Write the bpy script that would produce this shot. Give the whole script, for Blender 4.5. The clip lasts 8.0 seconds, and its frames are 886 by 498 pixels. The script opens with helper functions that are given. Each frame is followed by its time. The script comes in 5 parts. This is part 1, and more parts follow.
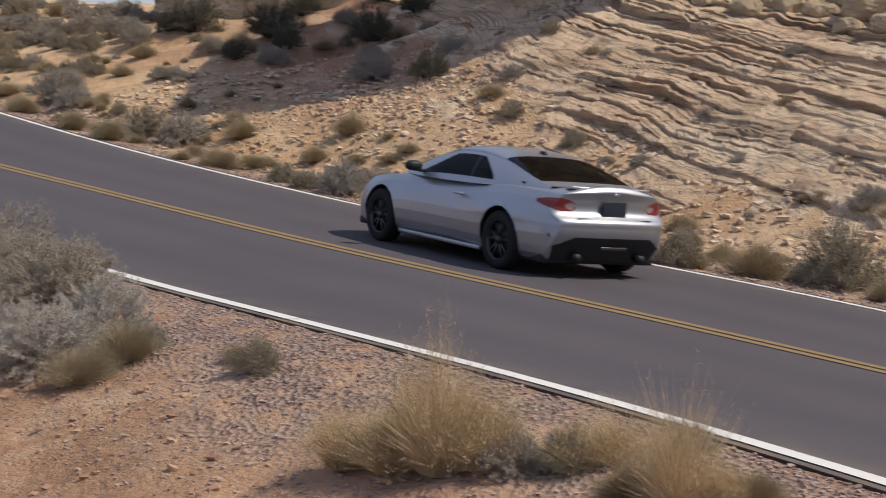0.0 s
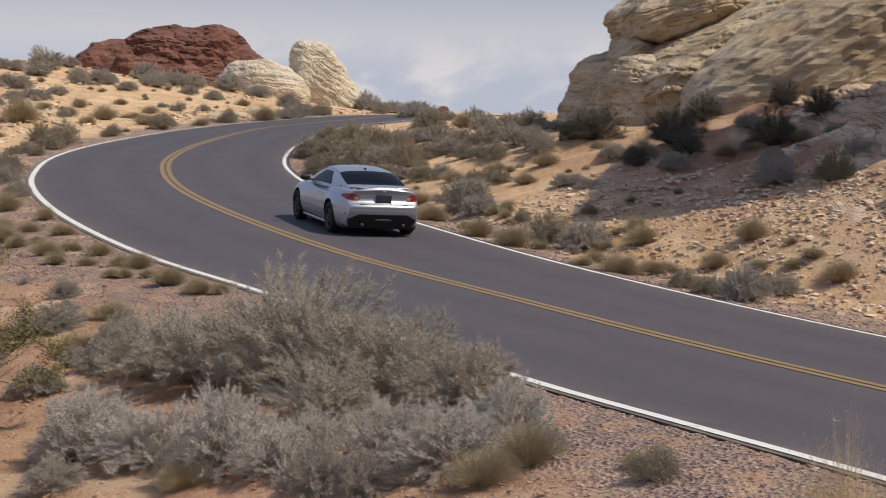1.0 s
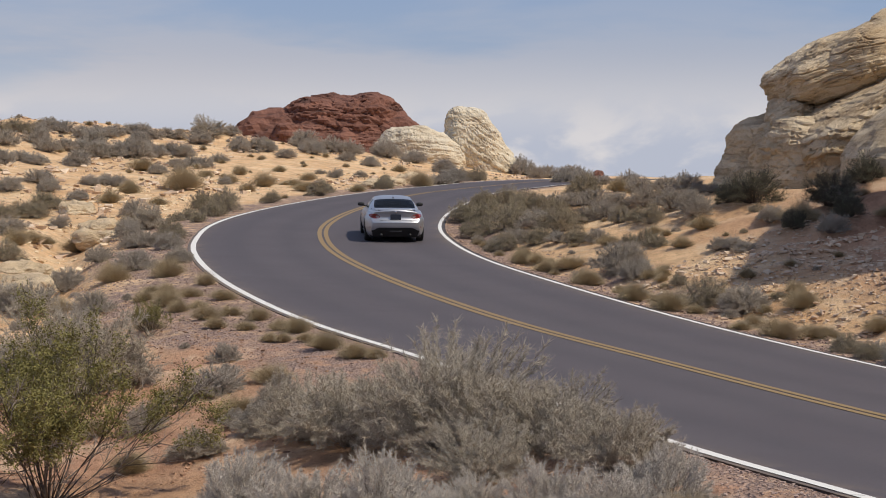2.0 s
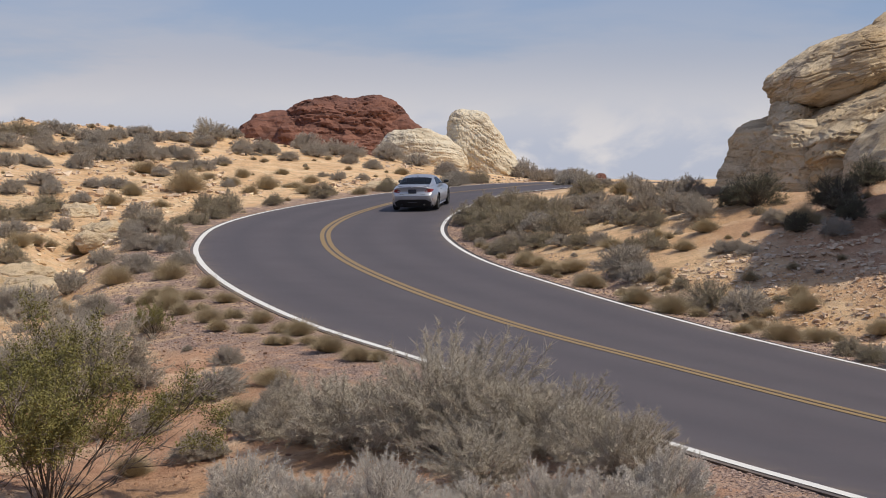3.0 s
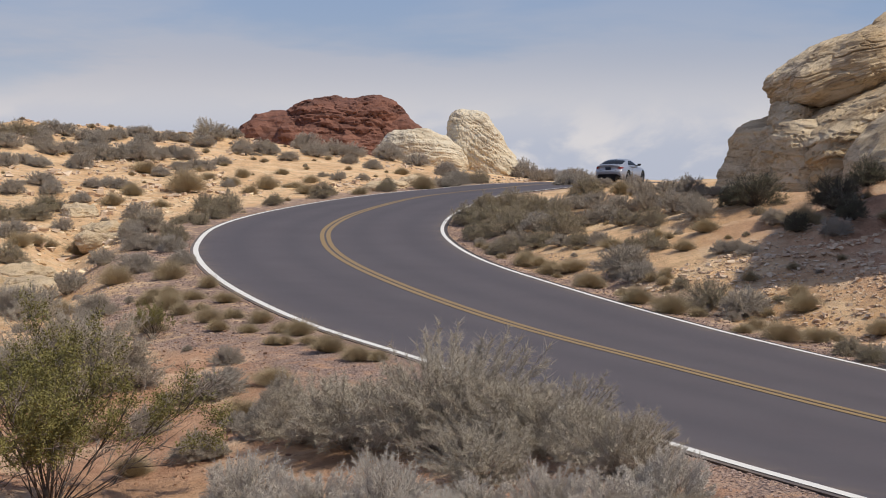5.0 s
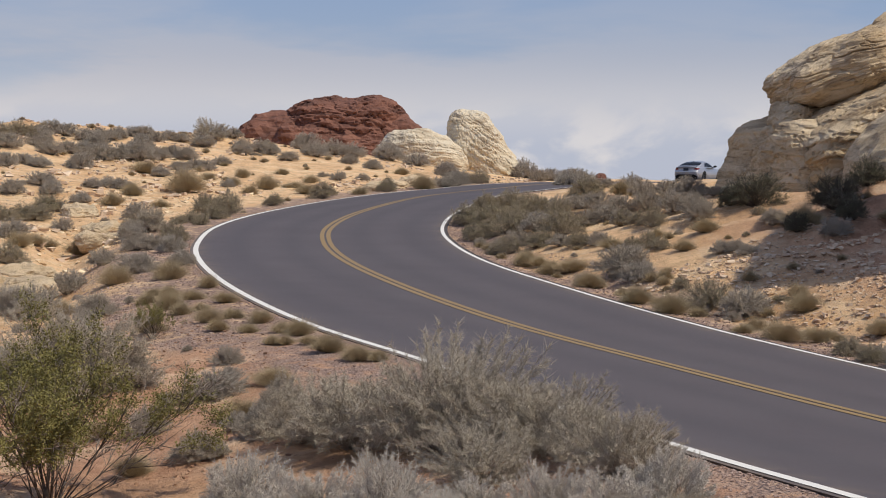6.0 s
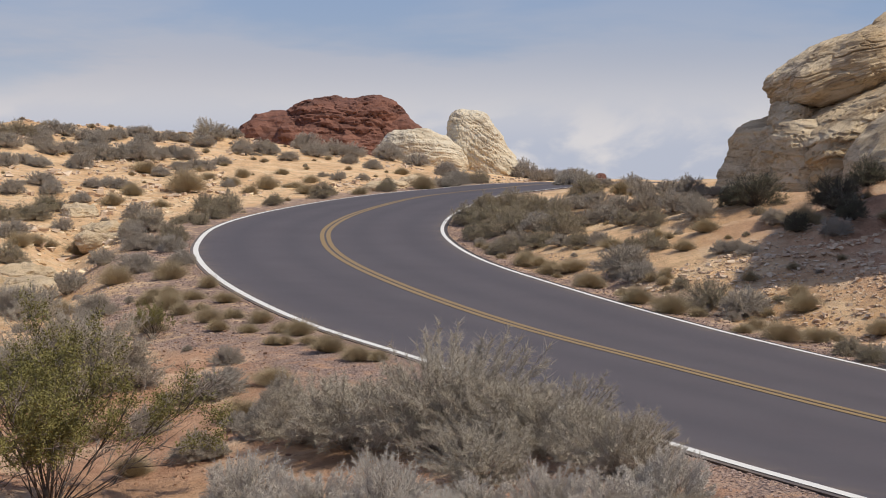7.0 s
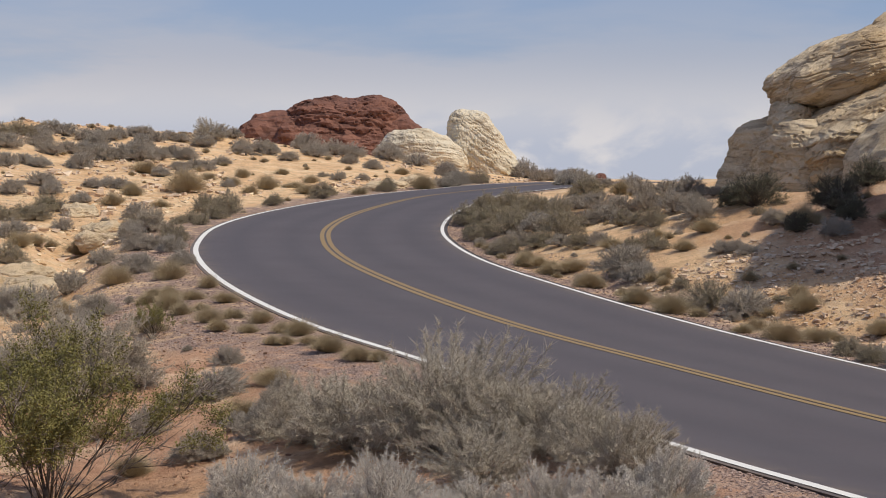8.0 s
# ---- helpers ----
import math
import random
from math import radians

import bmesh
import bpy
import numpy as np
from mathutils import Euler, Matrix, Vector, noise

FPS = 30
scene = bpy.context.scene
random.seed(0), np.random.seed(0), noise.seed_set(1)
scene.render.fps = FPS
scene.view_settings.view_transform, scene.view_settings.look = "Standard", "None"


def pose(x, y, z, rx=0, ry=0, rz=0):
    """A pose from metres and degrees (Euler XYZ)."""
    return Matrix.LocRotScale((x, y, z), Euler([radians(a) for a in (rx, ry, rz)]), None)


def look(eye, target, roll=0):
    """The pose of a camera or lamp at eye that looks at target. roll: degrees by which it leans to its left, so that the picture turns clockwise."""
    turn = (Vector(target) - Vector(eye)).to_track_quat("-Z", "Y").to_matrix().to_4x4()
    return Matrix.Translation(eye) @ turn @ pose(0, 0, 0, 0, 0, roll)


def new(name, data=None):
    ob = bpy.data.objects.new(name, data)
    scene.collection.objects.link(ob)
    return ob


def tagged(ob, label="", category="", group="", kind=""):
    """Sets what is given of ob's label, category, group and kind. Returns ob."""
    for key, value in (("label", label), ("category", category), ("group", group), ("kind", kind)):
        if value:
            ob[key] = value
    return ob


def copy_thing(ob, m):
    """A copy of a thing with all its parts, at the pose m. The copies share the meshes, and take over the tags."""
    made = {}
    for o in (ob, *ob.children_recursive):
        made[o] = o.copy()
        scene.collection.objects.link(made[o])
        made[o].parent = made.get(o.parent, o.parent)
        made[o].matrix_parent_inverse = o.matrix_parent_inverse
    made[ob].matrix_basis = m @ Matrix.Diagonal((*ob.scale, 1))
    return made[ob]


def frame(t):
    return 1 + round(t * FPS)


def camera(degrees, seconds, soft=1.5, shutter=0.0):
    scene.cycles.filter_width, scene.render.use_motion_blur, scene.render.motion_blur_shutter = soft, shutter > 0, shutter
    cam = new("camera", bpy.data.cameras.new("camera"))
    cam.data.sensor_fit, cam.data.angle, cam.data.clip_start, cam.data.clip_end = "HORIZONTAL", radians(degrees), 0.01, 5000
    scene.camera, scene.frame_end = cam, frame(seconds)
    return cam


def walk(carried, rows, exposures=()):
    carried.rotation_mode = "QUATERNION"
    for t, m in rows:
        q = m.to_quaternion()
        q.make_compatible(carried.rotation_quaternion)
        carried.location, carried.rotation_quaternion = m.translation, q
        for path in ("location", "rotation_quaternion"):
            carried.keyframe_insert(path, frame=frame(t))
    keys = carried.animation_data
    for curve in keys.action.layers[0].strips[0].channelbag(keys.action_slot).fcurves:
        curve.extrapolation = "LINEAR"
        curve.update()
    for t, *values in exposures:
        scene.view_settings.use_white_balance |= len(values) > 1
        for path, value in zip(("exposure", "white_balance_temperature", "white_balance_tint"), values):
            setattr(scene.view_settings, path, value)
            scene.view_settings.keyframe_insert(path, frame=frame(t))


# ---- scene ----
# Camera on a tripod above the roadside: it pans left after the car and tilts up, then stands still.
EYE = 3.2
cam = camera(31.0, 8.0, soft=1.0, shutter=0.15)
PAN = [
    (0.0, -20.166, -9.271, 2.30),
    (0.5, -12.232, -7.684, 1.25),
    (1.0, -5.669, -5.850, 0.565),
    (1.5, -1.775, -4.359, 0.137),
    (2.0, -0.084, -3.560, -0.034),
    (2.3, 0.004, -3.46, 0.0),
    (8.0, 0.004, -3.46, 0.0),
]
walk(cam, [(t, pose(0, 0, EYE) @ pose(0, 0, 0, 90 + pitch, 0, yaw) @ pose(0, 0, 0, 0, 0, roll)) for t, yaw, pitch, roll in PAN])

# ---- light: a high sun from the right through thin cloud ----
SUN_DIR = Vector((0.72, -0.30, 1.03)).normalized()
sun = new("sun", bpy.data.lights.new("sun", "SUN"))
sun.data.energy, sun.data.angle, sun.data.color = 4.05, radians(0.6), (1.0, 0.90, 0.74)
sun.matrix_world = look(SUN_DIR * 60, (0, 0, 0))
scene.view_settings.exposure = -0.12


def make_world():
    world = bpy.data.worlds.new("sky")
    scene.world = world
    world.use_nodes = True
    nt = world.node_tree
    nt.nodes.clear()
    out = nt.nodes.new("ShaderNodeOutputWorld")
    back = nt.nodes.new("ShaderNodeBackground")
    sky = nt.nodes.new("ShaderNodeTexSky")
    sky.sky_type, sky.sun_disc = "NISHITA", False
    sky.sun_elevation = math.asin(SUN_DIR.z)
    sky.sun_rotation = math.atan2(SUN_DIR.x, SUN_DIR.y)
    sky.air_density, sky.dust_density, sky.ozone_density = 1.0, 0.3, 2.5
    co = nt.nodes.new("ShaderNodeTexCoord")
    sep = nt.nodes.new("ShaderNodeSeparateXYZ")
    nt.links.new(co.outputs["Generated"], sep.inputs[0])

    def clouds(scale, detail, low, high, stretch, seed):
        mp = nt.nodes.new("ShaderNodeMapping")
        mp.inputs["Scale"].default_value = stretch
        mp.inputs["Location"].default_value = (seed, seed * 0.7, 0)
        nz = nt.nodes.new("ShaderNodeTexNoise")
        nz.inputs["Scale"].default_value, nz.inputs["Detail"].default_value = scale, detail
        nz.inputs["Roughness"].default_value, nz.inputs["Distortion"].default_value = 0.55, 0.3
        rm = nt.nodes.new("ShaderNodeMapRange")
        rm.interpolation_type = "SMOOTHSTEP"
        rm.inputs["From Min"].default_value, rm.inputs["From Max"].default_value = low, high
        nt.links.new(co.outputs["Generated"], mp.inputs[0])
        nt.links.new(mp.outputs[0], nz.inputs[0])
        nt.links.new(nz.outputs["Fac"], rm.inputs["Value"])
        return rm.outputs[0]

    def ramp(value, a, b, lo, hi):
        rm = nt.nodes.new("ShaderNodeMapRange")
        rm.interpolation_type = "SMOOTHSTEP"
        for k, v in zip(("From Min", "From Max", "To Min", "To Max"), (a, b, lo, hi)):
            rm.inputs[k].default_value = v
        nt.links.new(value, rm.inputs["Value"])
        return rm.outputs[0]

    def maths(op, a, b):
        m = nt.nodes.new("ShaderNodeMath")
        m.operation, m.use_clamp = op, True
        for i, v in enumerate((a, b)):
            if isinstance(v, float):
                m.inputs[i].default_value = v
            else:
                nt.links.new(v, m.inputs[i])
        return m.outputs[0]

    def mix(fac, a, b):
        m = nt.nodes.new("ShaderNodeMix")
        m.data_type = "RGBA"
        nt.links.new(fac, m.inputs[0])
        for sock, v in ((m.inputs[6], a), (m.inputs[7], b)):
            if isinstance(v, tuple):
                sock.default_value = (*v, 1)
            else:
                nt.links.new(v, sock)
        return m.outputs[2]

    veil = clouds(3.4, 8, 0.40, 0.60, (1.0, 1.0, 5.0), 3.1)
    left = ramp(sep.outputs["X"], -0.26, 0.16, 1.0, 0.74)
    gap = ramp(sep.outputs["Z"], 0.045, 0.10, 1.0, 0.45)
    veil = maths("MULTIPLY", maths("ADD", maths("MULTIPLY", veil, 0.75), 0.35), maths("MULTIPLY", left, gap))
    banks = clouds(9.0, 8, 0.44, 0.56, (1.0, 1.0, 2.0), 8.4)
    low = ramp(sep.outputs["Z"], 0.0, 0.045, 1.0, 0.0)
    banks = maths("MULTIPLY", banks, low)
    half = nt.nodes.new("ShaderNodeValue")
    half.outputs[0].default_value = 0.6
    c1 = mix(veil, mix(half.outputs[0], sky.outputs[0], BLUE), CLOUD)
    glow = ramp(sep.outputs["Z"], 0.0, 0.065, 0.85, 0.0)
    c2 = mix(glow, c1, CLOUD_LOW)
    c3 = mix(banks, c2, CLOUD_BANK)
    nt.links.new(c3, back.inputs[0])
    back.inputs[1].default_value = 0.085
    nt.links.new(back.outputs[0], out.inputs[0])


BLUE, CLOUD, CLOUD_LOW, CLOUD_BANK = (2.7, 4.0, 7.4), (6.1, 6.2, 7.0), (9.3, 8.9, 8.9), (6.0, 6.4, 7.6)
make_world()


# ---- small numeric helpers ----
def lattice(i, j, k, seed):
    h = (i * 374761393 + j * 668265263 + k * 2147483647 + seed * 1274126177) & 0xFFFFFFFF
    h = ((h ^ (h >> 13)) * 1274126177) & 0xFFFFFFFF
    return ((h ^ (h >> 16)) & 0xFFFF) / 32767.5 - 1.0


def vnoise(x, y, z, seed=0):
    """Smooth value noise between -1 and 1."""
    xi, yi, zi = (np.floor(a).astype(np.int64) for a in (x, y, z))
    fx, fy, fz = x - xi, y - yi, z - zi
    fx, fy, fz = (a * a * (3 - 2 * a) for a in (fx, fy, fz))
    total = 0
    for a in (0, 1):
        for b in (0, 1):
            for c in (0, 1):
                w = (fx if a else 1 - fx) * (fy if b else 1 - fy) * (fz if c else 1 - fz)
                total = total + w * lattice(xi + a, yi + b, zi + c, seed)
    return total


def fbm(x, y, z, octaves=4, seed=0, gain=0.5):
    total, amp = 0, 1.0
    for o in range(octaves):
        total = total + amp * vnoise(x, y, z, seed + o)
        x, y, z, amp = x * 2.03 + 11.3, y * 2.03 - 7.1, z * 2.03 + 3.7, amp * gain
    return total


def smooth(v, a, b):
    t = np.clip((v - a) / (b - a), 0, 1)
    return t * t * (3 - 2 * t)


# ---- the road's line: x, y, height, fall to the right ----
LINE = [
    (13.50, -32.0, 2.600, 0.060), (11.00, -15.0, 1.900, 0.070), (8.90, -3.0, 1.350, 0.100), (7.47, 5.6, 0.851, 0.136),
    (6.38, 11.4, 0.530, 0.098), (5.76, 14.05, 0.397, 0.083), (4.64, 18.0, 0.255, 0.077), (3.16, 22.1, 0.235, 0.074),
    (1.18, 27.45, 0.244, 0.050), (-0.87, 33.7, 0.377, 0.037), (-2.54, 41.0, 0.454, 0.030), (-3.48, 47.5, 0.550, 0.013),
    (-3.77, 53.2, 0.732, 0.006), (-3.15, 60.6, 0.944, -0.009), (-1.28, 68.3, 1.253, -0.033), (0.83, 73.9, 1.381, -0.024),
    (2.83, 78.3, 1.458, -0.022), (5.99, 84.5, 1.556, -0.013), (13.23, 97.5, 1.415, -0.003), (22.04, 112.0, 0.904, 0.004),
    (33.98, 130.0, 0.203, 0.009), (60.00, 168.0, -1.001, 0.011),
]
HALF = 3.74


def spline(points, step):
    p = np.array(points, float)
    p = np.vstack([2 * p[0] - p[1], p, 2 * p[-1] - p[-2]])
    out = []
    for i in range(1, len(p) - 2):
        a, b, c, d = p[i - 1:i + 3]
        n = max(2, int(np.hypot(*(c - b)[:2]) / step))
        for t in np.arange(n) / n:
            out.append(0.5 * (2 * b + (c - a) * t + (2 * a - 5 * b + 4 * c - d) * t * t + (3 * b - a - 3 * c + d) * t ** 3))
    out.append(p[-2])
    return np.array(out)


ROAD = spline(LINE, 0.5)
for _ in range(6):
    ROAD[1:-1] = (ROAD[:-2] + 2 * ROAD[1:-1] + ROAD[2:]) / 4
TAN = np.gradient(ROAD[:, :2], axis=0)
TAN /= np.linalg.norm(TAN, axis=1)[:, None]
RIGHT = np.stack([TAN[:, 1], -TAN[:, 0]], 1)
ALONG = np.concatenate([[0], np.cumsum(np.linalg.norm(np.diff(ROAD[:, :2], axis=0), axis=1))])


def road_frame(x, y):
    """For places on the plan: the way along the road, the offset to its right, its height and fall there, and its own y."""
    x, y = np.atleast_1d(x).astype(float), np.atleast_1d(y).astype(float)
    res = np.zeros((5, len(x)))
    for a in range(0, len(x), 20000):
        px, py = x[a:a + 20000], y[a:a + 20000]
        i = np.argmin((px[:, None] - ROAD[None, :, 0]) ** 2 + (py[:, None] - ROAD[None, :, 1]) ** 2, axis=1)
        dx, dy = px - ROAD[i, 0], py - ROAD[i, 1]
        f = dx * TAN[i, 0] + dy * TAN[i, 1]
        g = np.gradient(ROAD[:, 2], ALONG)[i]
        res[:, a:a + 20000] = ALONG[i] + f, dx * RIGHT[i, 0] + dy * RIGHT[i, 1], ROAD[i, 2] + g * np.clip(f, -1, 1), ROAD[i, 3], ROAD[i, 1] + f * TAN[i, 1]
    return res


def road_at(s, u, lift=0.0):
    """The place on the road s metres along it and u metres right of its middle."""
    x, y, z, b = (np.interp(s, ALONG, ROAD[:, k]) for k in range(4))
    nx, ny = np.interp(s, ALONG, RIGHT[:, 0]), np.interp(s, ALONG, RIGHT[:, 1])
    return np.stack([x + u * nx, y + u * ny, z - b * u + lift], -1)


def s_at(y):
    """The way along the road to where its middle has this y."""
    return float(np.interp(y, ROAD[:, 1], ALONG))


def ground_height(x, y, fine=True):
    x, y = np.atleast_1d(x).astype(float), np.atleast_1d(y).astype(float)
    s, u, zr, b, yc = road_frame(x, y)
    r = np.hypot(x, y)
    edge = zr - b * np.clip(u, -HALF - 0.18, HALF + 0.18)
    a = np.abs(u) - HALF - 0.14
    n1 = fbm(x * 0.22, y * 0.22, 0 * x, 4, 5)
    n2 = fbm(x * 1.7, y * 1.7, 0 * x, 3, 9)
    # the far plain, sinking away
    plain = 1.5 - 7.0 * smooth(r, 120, 290) - 0.045 * np.maximum(r - 220, 0)
    # left of the road: a gravel verge that falls to a flat, and the sandy mound beyond the bend
    flat = 0.10 + 0.75 * smooth(-r, -9, -3) + 0.10 * n1
    flat = flat + (zr - 0.15 - flat) * smooth(yc, 28, 50)
    lefts = edge - 0.015 - (edge - 0.015 - flat) * smooth(a, 0.0, 4.4)
    rise = smooth(-u, 5, 38) * smooth(y, 38, 71)
    lefts = lefts + rise * (3.3 + 0.55 * n1) * (1 - smooth(x, -9, 9) * 0.62)
    gully = np.exp(-((x + 9.3 + 0.2 * (y - 38)) / 0.9) ** 2) * smooth(y, 30, 36) * (1 - smooth(y, 50, 58))
    lefts = lefts - 0.6 * gully
    # right of the road: a bank that grows into the rocky hillside
    amp = np.interp(yc, [-10, 9, 19.5, 24, 29, 35, 41.5, 51, 63, 80], [4.6, 5.0, 4.9, 4.0, 2.9, 2.6, 2.3, 1.35, 0.75, 0.4])
    foot = np.interp(yc, [-10, 16, 23, 30, 39, 58], [6.6, 6.9, 6.2, 5.2, 4.6, 4.2])
    top = np.interp(yc, [-10, 16, 23, 30, 39, 58], [17, 17.5, 16.5, 15.5, 15, 12])
    bank = np.clip((u - foot) / (top - foot), 0, 1)
    bow = 0.25 - 0.45 * smooth(-yc, -25, -21)
    bank = bank * (1 + bow - bow * bank)
    rills = vnoise(s * 0.75 + 0.5 * u, u * 0.15, 0 * u, 15) + 0.5 * vnoise(s * 1.9 + 1.2 * u, u * 0.3, 0 * u, 16)
    rights = edge - 0.015 - 0.05 * smooth(a, 0.0, 0.8) + amp * bank * (1 + 0.10 * n1) + 0.10 * n1 * smooth(a, 1, 4)
    rights = rights + 0.28 * rills * smooth(a, 2.5, 6) * smooth(yc, 25, 31) * (1 - smooth(yc, 48, 56))
    rights = rights + 3.0 * smooth(u, 15, 27) * smooth(-yc, -41, -30)
    z = np.where(u < 0, lefts, rights)
    far = smooth(r, 106, 144)
    z = z * (1 - far) + np.minimum(plain, z) * far
    off = smooth(a, 0.0, 1.2)
    if fine:
        z = z + off * (0.035 * n2 + 0.012 * fbm(x * 7, y * 7, 0 * x, 2, 21) * (r < 60))
    return np.where(np.abs(u) < HALF + 0.08, edge - 0.025 - 0.05 * smooth(-np.abs(u), -HALF, 0.8 - HALF), z)


# ---- materials ----
def material(name, build, rough=0.9, metal=0.0, spec=0.3):
    m = bpy.data.materials.new(name)
    m.use_nodes = True
    nt = m.node_tree
    bsdf = nt.nodes["Principled BSDF"]
    bsdf.inputs["Roughness"].default_value = rough
    bsdf.inputs["Metallic"].default_value = metal
    bsdf.inputs["Specular IOR Level"].default_value = spec
    if isinstance(build, tuple):
        bsdf.inputs["Base Color"].default_value = (*build, 1)
    else:
        build(Nodes(nt, bsdf))
    return m


class Nodes:
    """Short ways to wire a node material."""

    def __init__(self, nt, bsdf):
        self.nt, self.bsdf = nt, bsdf
        self.co = nt.nodes.new("ShaderNodeTexCoord").outputs["Object"]

    def world(self):
        return self.nt.nodes.new("ShaderNodeNewGeometry").outputs["Position"]

    def noise(self, scale, detail=4.0, rough=0.55, stretch=(1, 1, 1), turn=(0, 0, 0), at=None, distort=0.0):
        mp = self.nt.nodes.new("ShaderNodeMapping")
        mp.inputs["Scale"].default_value, mp.inputs["Rotation"].default_value = stretch, turn
        nz = self.nt.nodes.new("ShaderNodeTexNoise")
        nz.inputs["Scale"].default_value, nz.inputs["Detail"].default_value = scale, detail
        nz.inputs["Roughness"].default_value, nz.inputs["Distortion"].default_value = rough, distort
        self.nt.links.new(at or self.co, mp.inputs[0])
        self.nt.links.new(mp.outputs[0], nz.inputs[0])
        return nz.outputs["Fac"]

    def cells(self, scale, at=None, out="Color", stretch=(1, 1, 1)):
        mp = self.nt.nodes.new("ShaderNodeMapping")
        mp.inputs["Scale"].default_value = stretch
        v = self.nt.nodes.new("ShaderNodeTexVoronoi")
        v.inputs["Scale"].default_value = scale
        self.nt.links.new(at or self.co, mp.inputs[0])
        self.nt.links.new(mp.outputs[0], v.inputs[0])
        return v.outputs[out]

    def ramp(self, value, a, b, lo=0.0, hi=1.0):
        rm = self.nt.nodes.new("ShaderNodeMapRange")
        for k, v in zip(("From Min", "From Max", "To Min", "To Max"), (a, b, lo, hi)):
            rm.inputs[k].default_value = v
        self.nt.links.new(value, rm.inputs["Value"])
        return rm.outputs[0]

    def lines(self, name, scales):
        """Noise drawn out along the beds of a rock."""
        at = self.nt.nodes.new("ShaderNodeCombineXYZ")
        for sock, value, k in ((at.inputs[0], self.attr(name), scales[0]), (at.inputs[1], self.attr("along"), scales[1])):
            m = self.nt.nodes.new("ShaderNodeMath")
            m.operation = "MULTIPLY"
            self.nt.links.new(value, m.inputs[0])
            m.inputs[1].default_value = k
            self.nt.links.new(m.outputs[0], sock)
        nz = self.nt.nodes.new("ShaderNodeTexNoise")
        nz.inputs["Scale"].default_value, nz.inputs["Detail"].default_value = 1.0, 5.0
        nz.inputs["Roughness"].default_value = 0.7
        self.nt.links.new(at.outputs[0], nz.inputs[0])
        return nz.outputs["Fac"]

    def attr(self, name):
        n = self.nt.nodes.new("ShaderNodeAttribute")
        n.attribute_name = name
        return n.outputs["Fac"]

    def mix(self, fac, a, b, mode="MIX"):
        m = self.nt.nodes.new("ShaderNodeMix")
        m.data_type, m.blend_type = "RGBA", mode
        for sock, v in ((m.inputs[0], fac), (m.inputs[6], a), (m.inputs[7], b)):
            if isinstance(v, tuple):
                sock.default_value = (*v, 1)
            elif isinstance(v, float):
                sock.default_value = v
            else:
                self.nt.links.new(v, sock)
        return m.outputs[2]

    def maths(self, op, a, b):
        m = self.nt.nodes.new("ShaderNodeMath")
        m.operation, m.use_clamp = op, True
        for i, v in enumerate((a, b)):
            if isinstance(v, float):
                m.inputs[i].default_value = v
            else:
                self.nt.links.new(v, m.inputs[i])
        return m.outputs[0]

    def random(self):
        return self.nt.nodes.new("ShaderNodeObjectInfo").outputs["Random"]

    def island(self):
        return self.nt.nodes.new("ShaderNodeNewGeometry").outputs["Random Per Island"]

    def color(self, c):
        self.nt.links.new(c, self.bsdf.inputs["Base Color"])

    def rough(self, v):
        self.nt.links.new(v, self.bsdf.inputs["Roughness"])

    def bump(self, height, strength, distance):
        b = self.nt.nodes.new("ShaderNodeBump")
        b.inputs["Strength"].default_value, b.inputs["Distance"].default_value = strength, distance
        self.nt.links.new(height, b.inputs["Height"])
        self.nt.links.new(b.outputs[0], self.bsdf.inputs["Normal"])


def sand(n):
    big = n.noise(0.25, 5)
    mid = n.noise(1.6, 6, 0.65)
    grit = n.noise(22, 4, 0.7)
    c = n.mix(n.ramp(big, 0.35, 0.65), (0.74, 0.465, 0.245), (0.87, 0.62, 0.375))
    c = n.mix(n.ramp(mid, 0.42, 0.68, 0, 0.7), c, (0.42, 0.265, 0.155))
    c = n.mix(n.ramp(n.noise(6.0, 6, 0.75), 0.52, 0.68, 0, 0.6), c, (0.34, 0.20, 0.12))
    c = n.mix(n.ramp(n.noise(0.9, 8, 0.7, (1, 1, 4)), 0.50, 0.60, 0, 0.55), c, (0.84, 0.66, 0.44))
    red = n.mix(n.ramp(mid, 0.3, 0.7), (0.46, 0.25, 0.155), (0.66, 0.405, 0.265))
    red = n.mix(n.ramp(n.noise(1.3, 9, 0.72), 0.46, 0.62, 0, 0.7), red, (0.29, 0.155, 0.10))
    red = n.mix(n.ramp(n.noise(7.0, 6, 0.7), 0.52, 0.66, 0, 0.5), red, (0.24, 0.13, 0.085))
    red = n.mix(n.ramp(n.noise(0.8, 6, 0.6), 0.52, 0.62, 0, 0.7), red, (0.72, 0.53, 0.37))
    c = n.mix(n.attr("red"), c, red)
    pebble = n.mix(n.cells(26, out="Color"), (0.24, 0.16, 0.135), (0.46, 0.34, 0.285))
    stones = n.maths("MULTIPLY", n.attr("gravel"), n.ramp(n.noise(3.0, 5, 0.6), 0.30, 0.52))
    c = n.mix(stones, c, pebble)
    c = n.mix(n.ramp(grit, 0.35, 0.8, 0.0, 0.3), c, (0.24, 0.15, 0.09))
    n.color(c)
    h = n.mix(stones, grit, n.cells(26, out="Distance"))
    n.bump(n.mix(0.5, h, n.noise(4.5, 7, 0.75)), 0.9, 0.13)


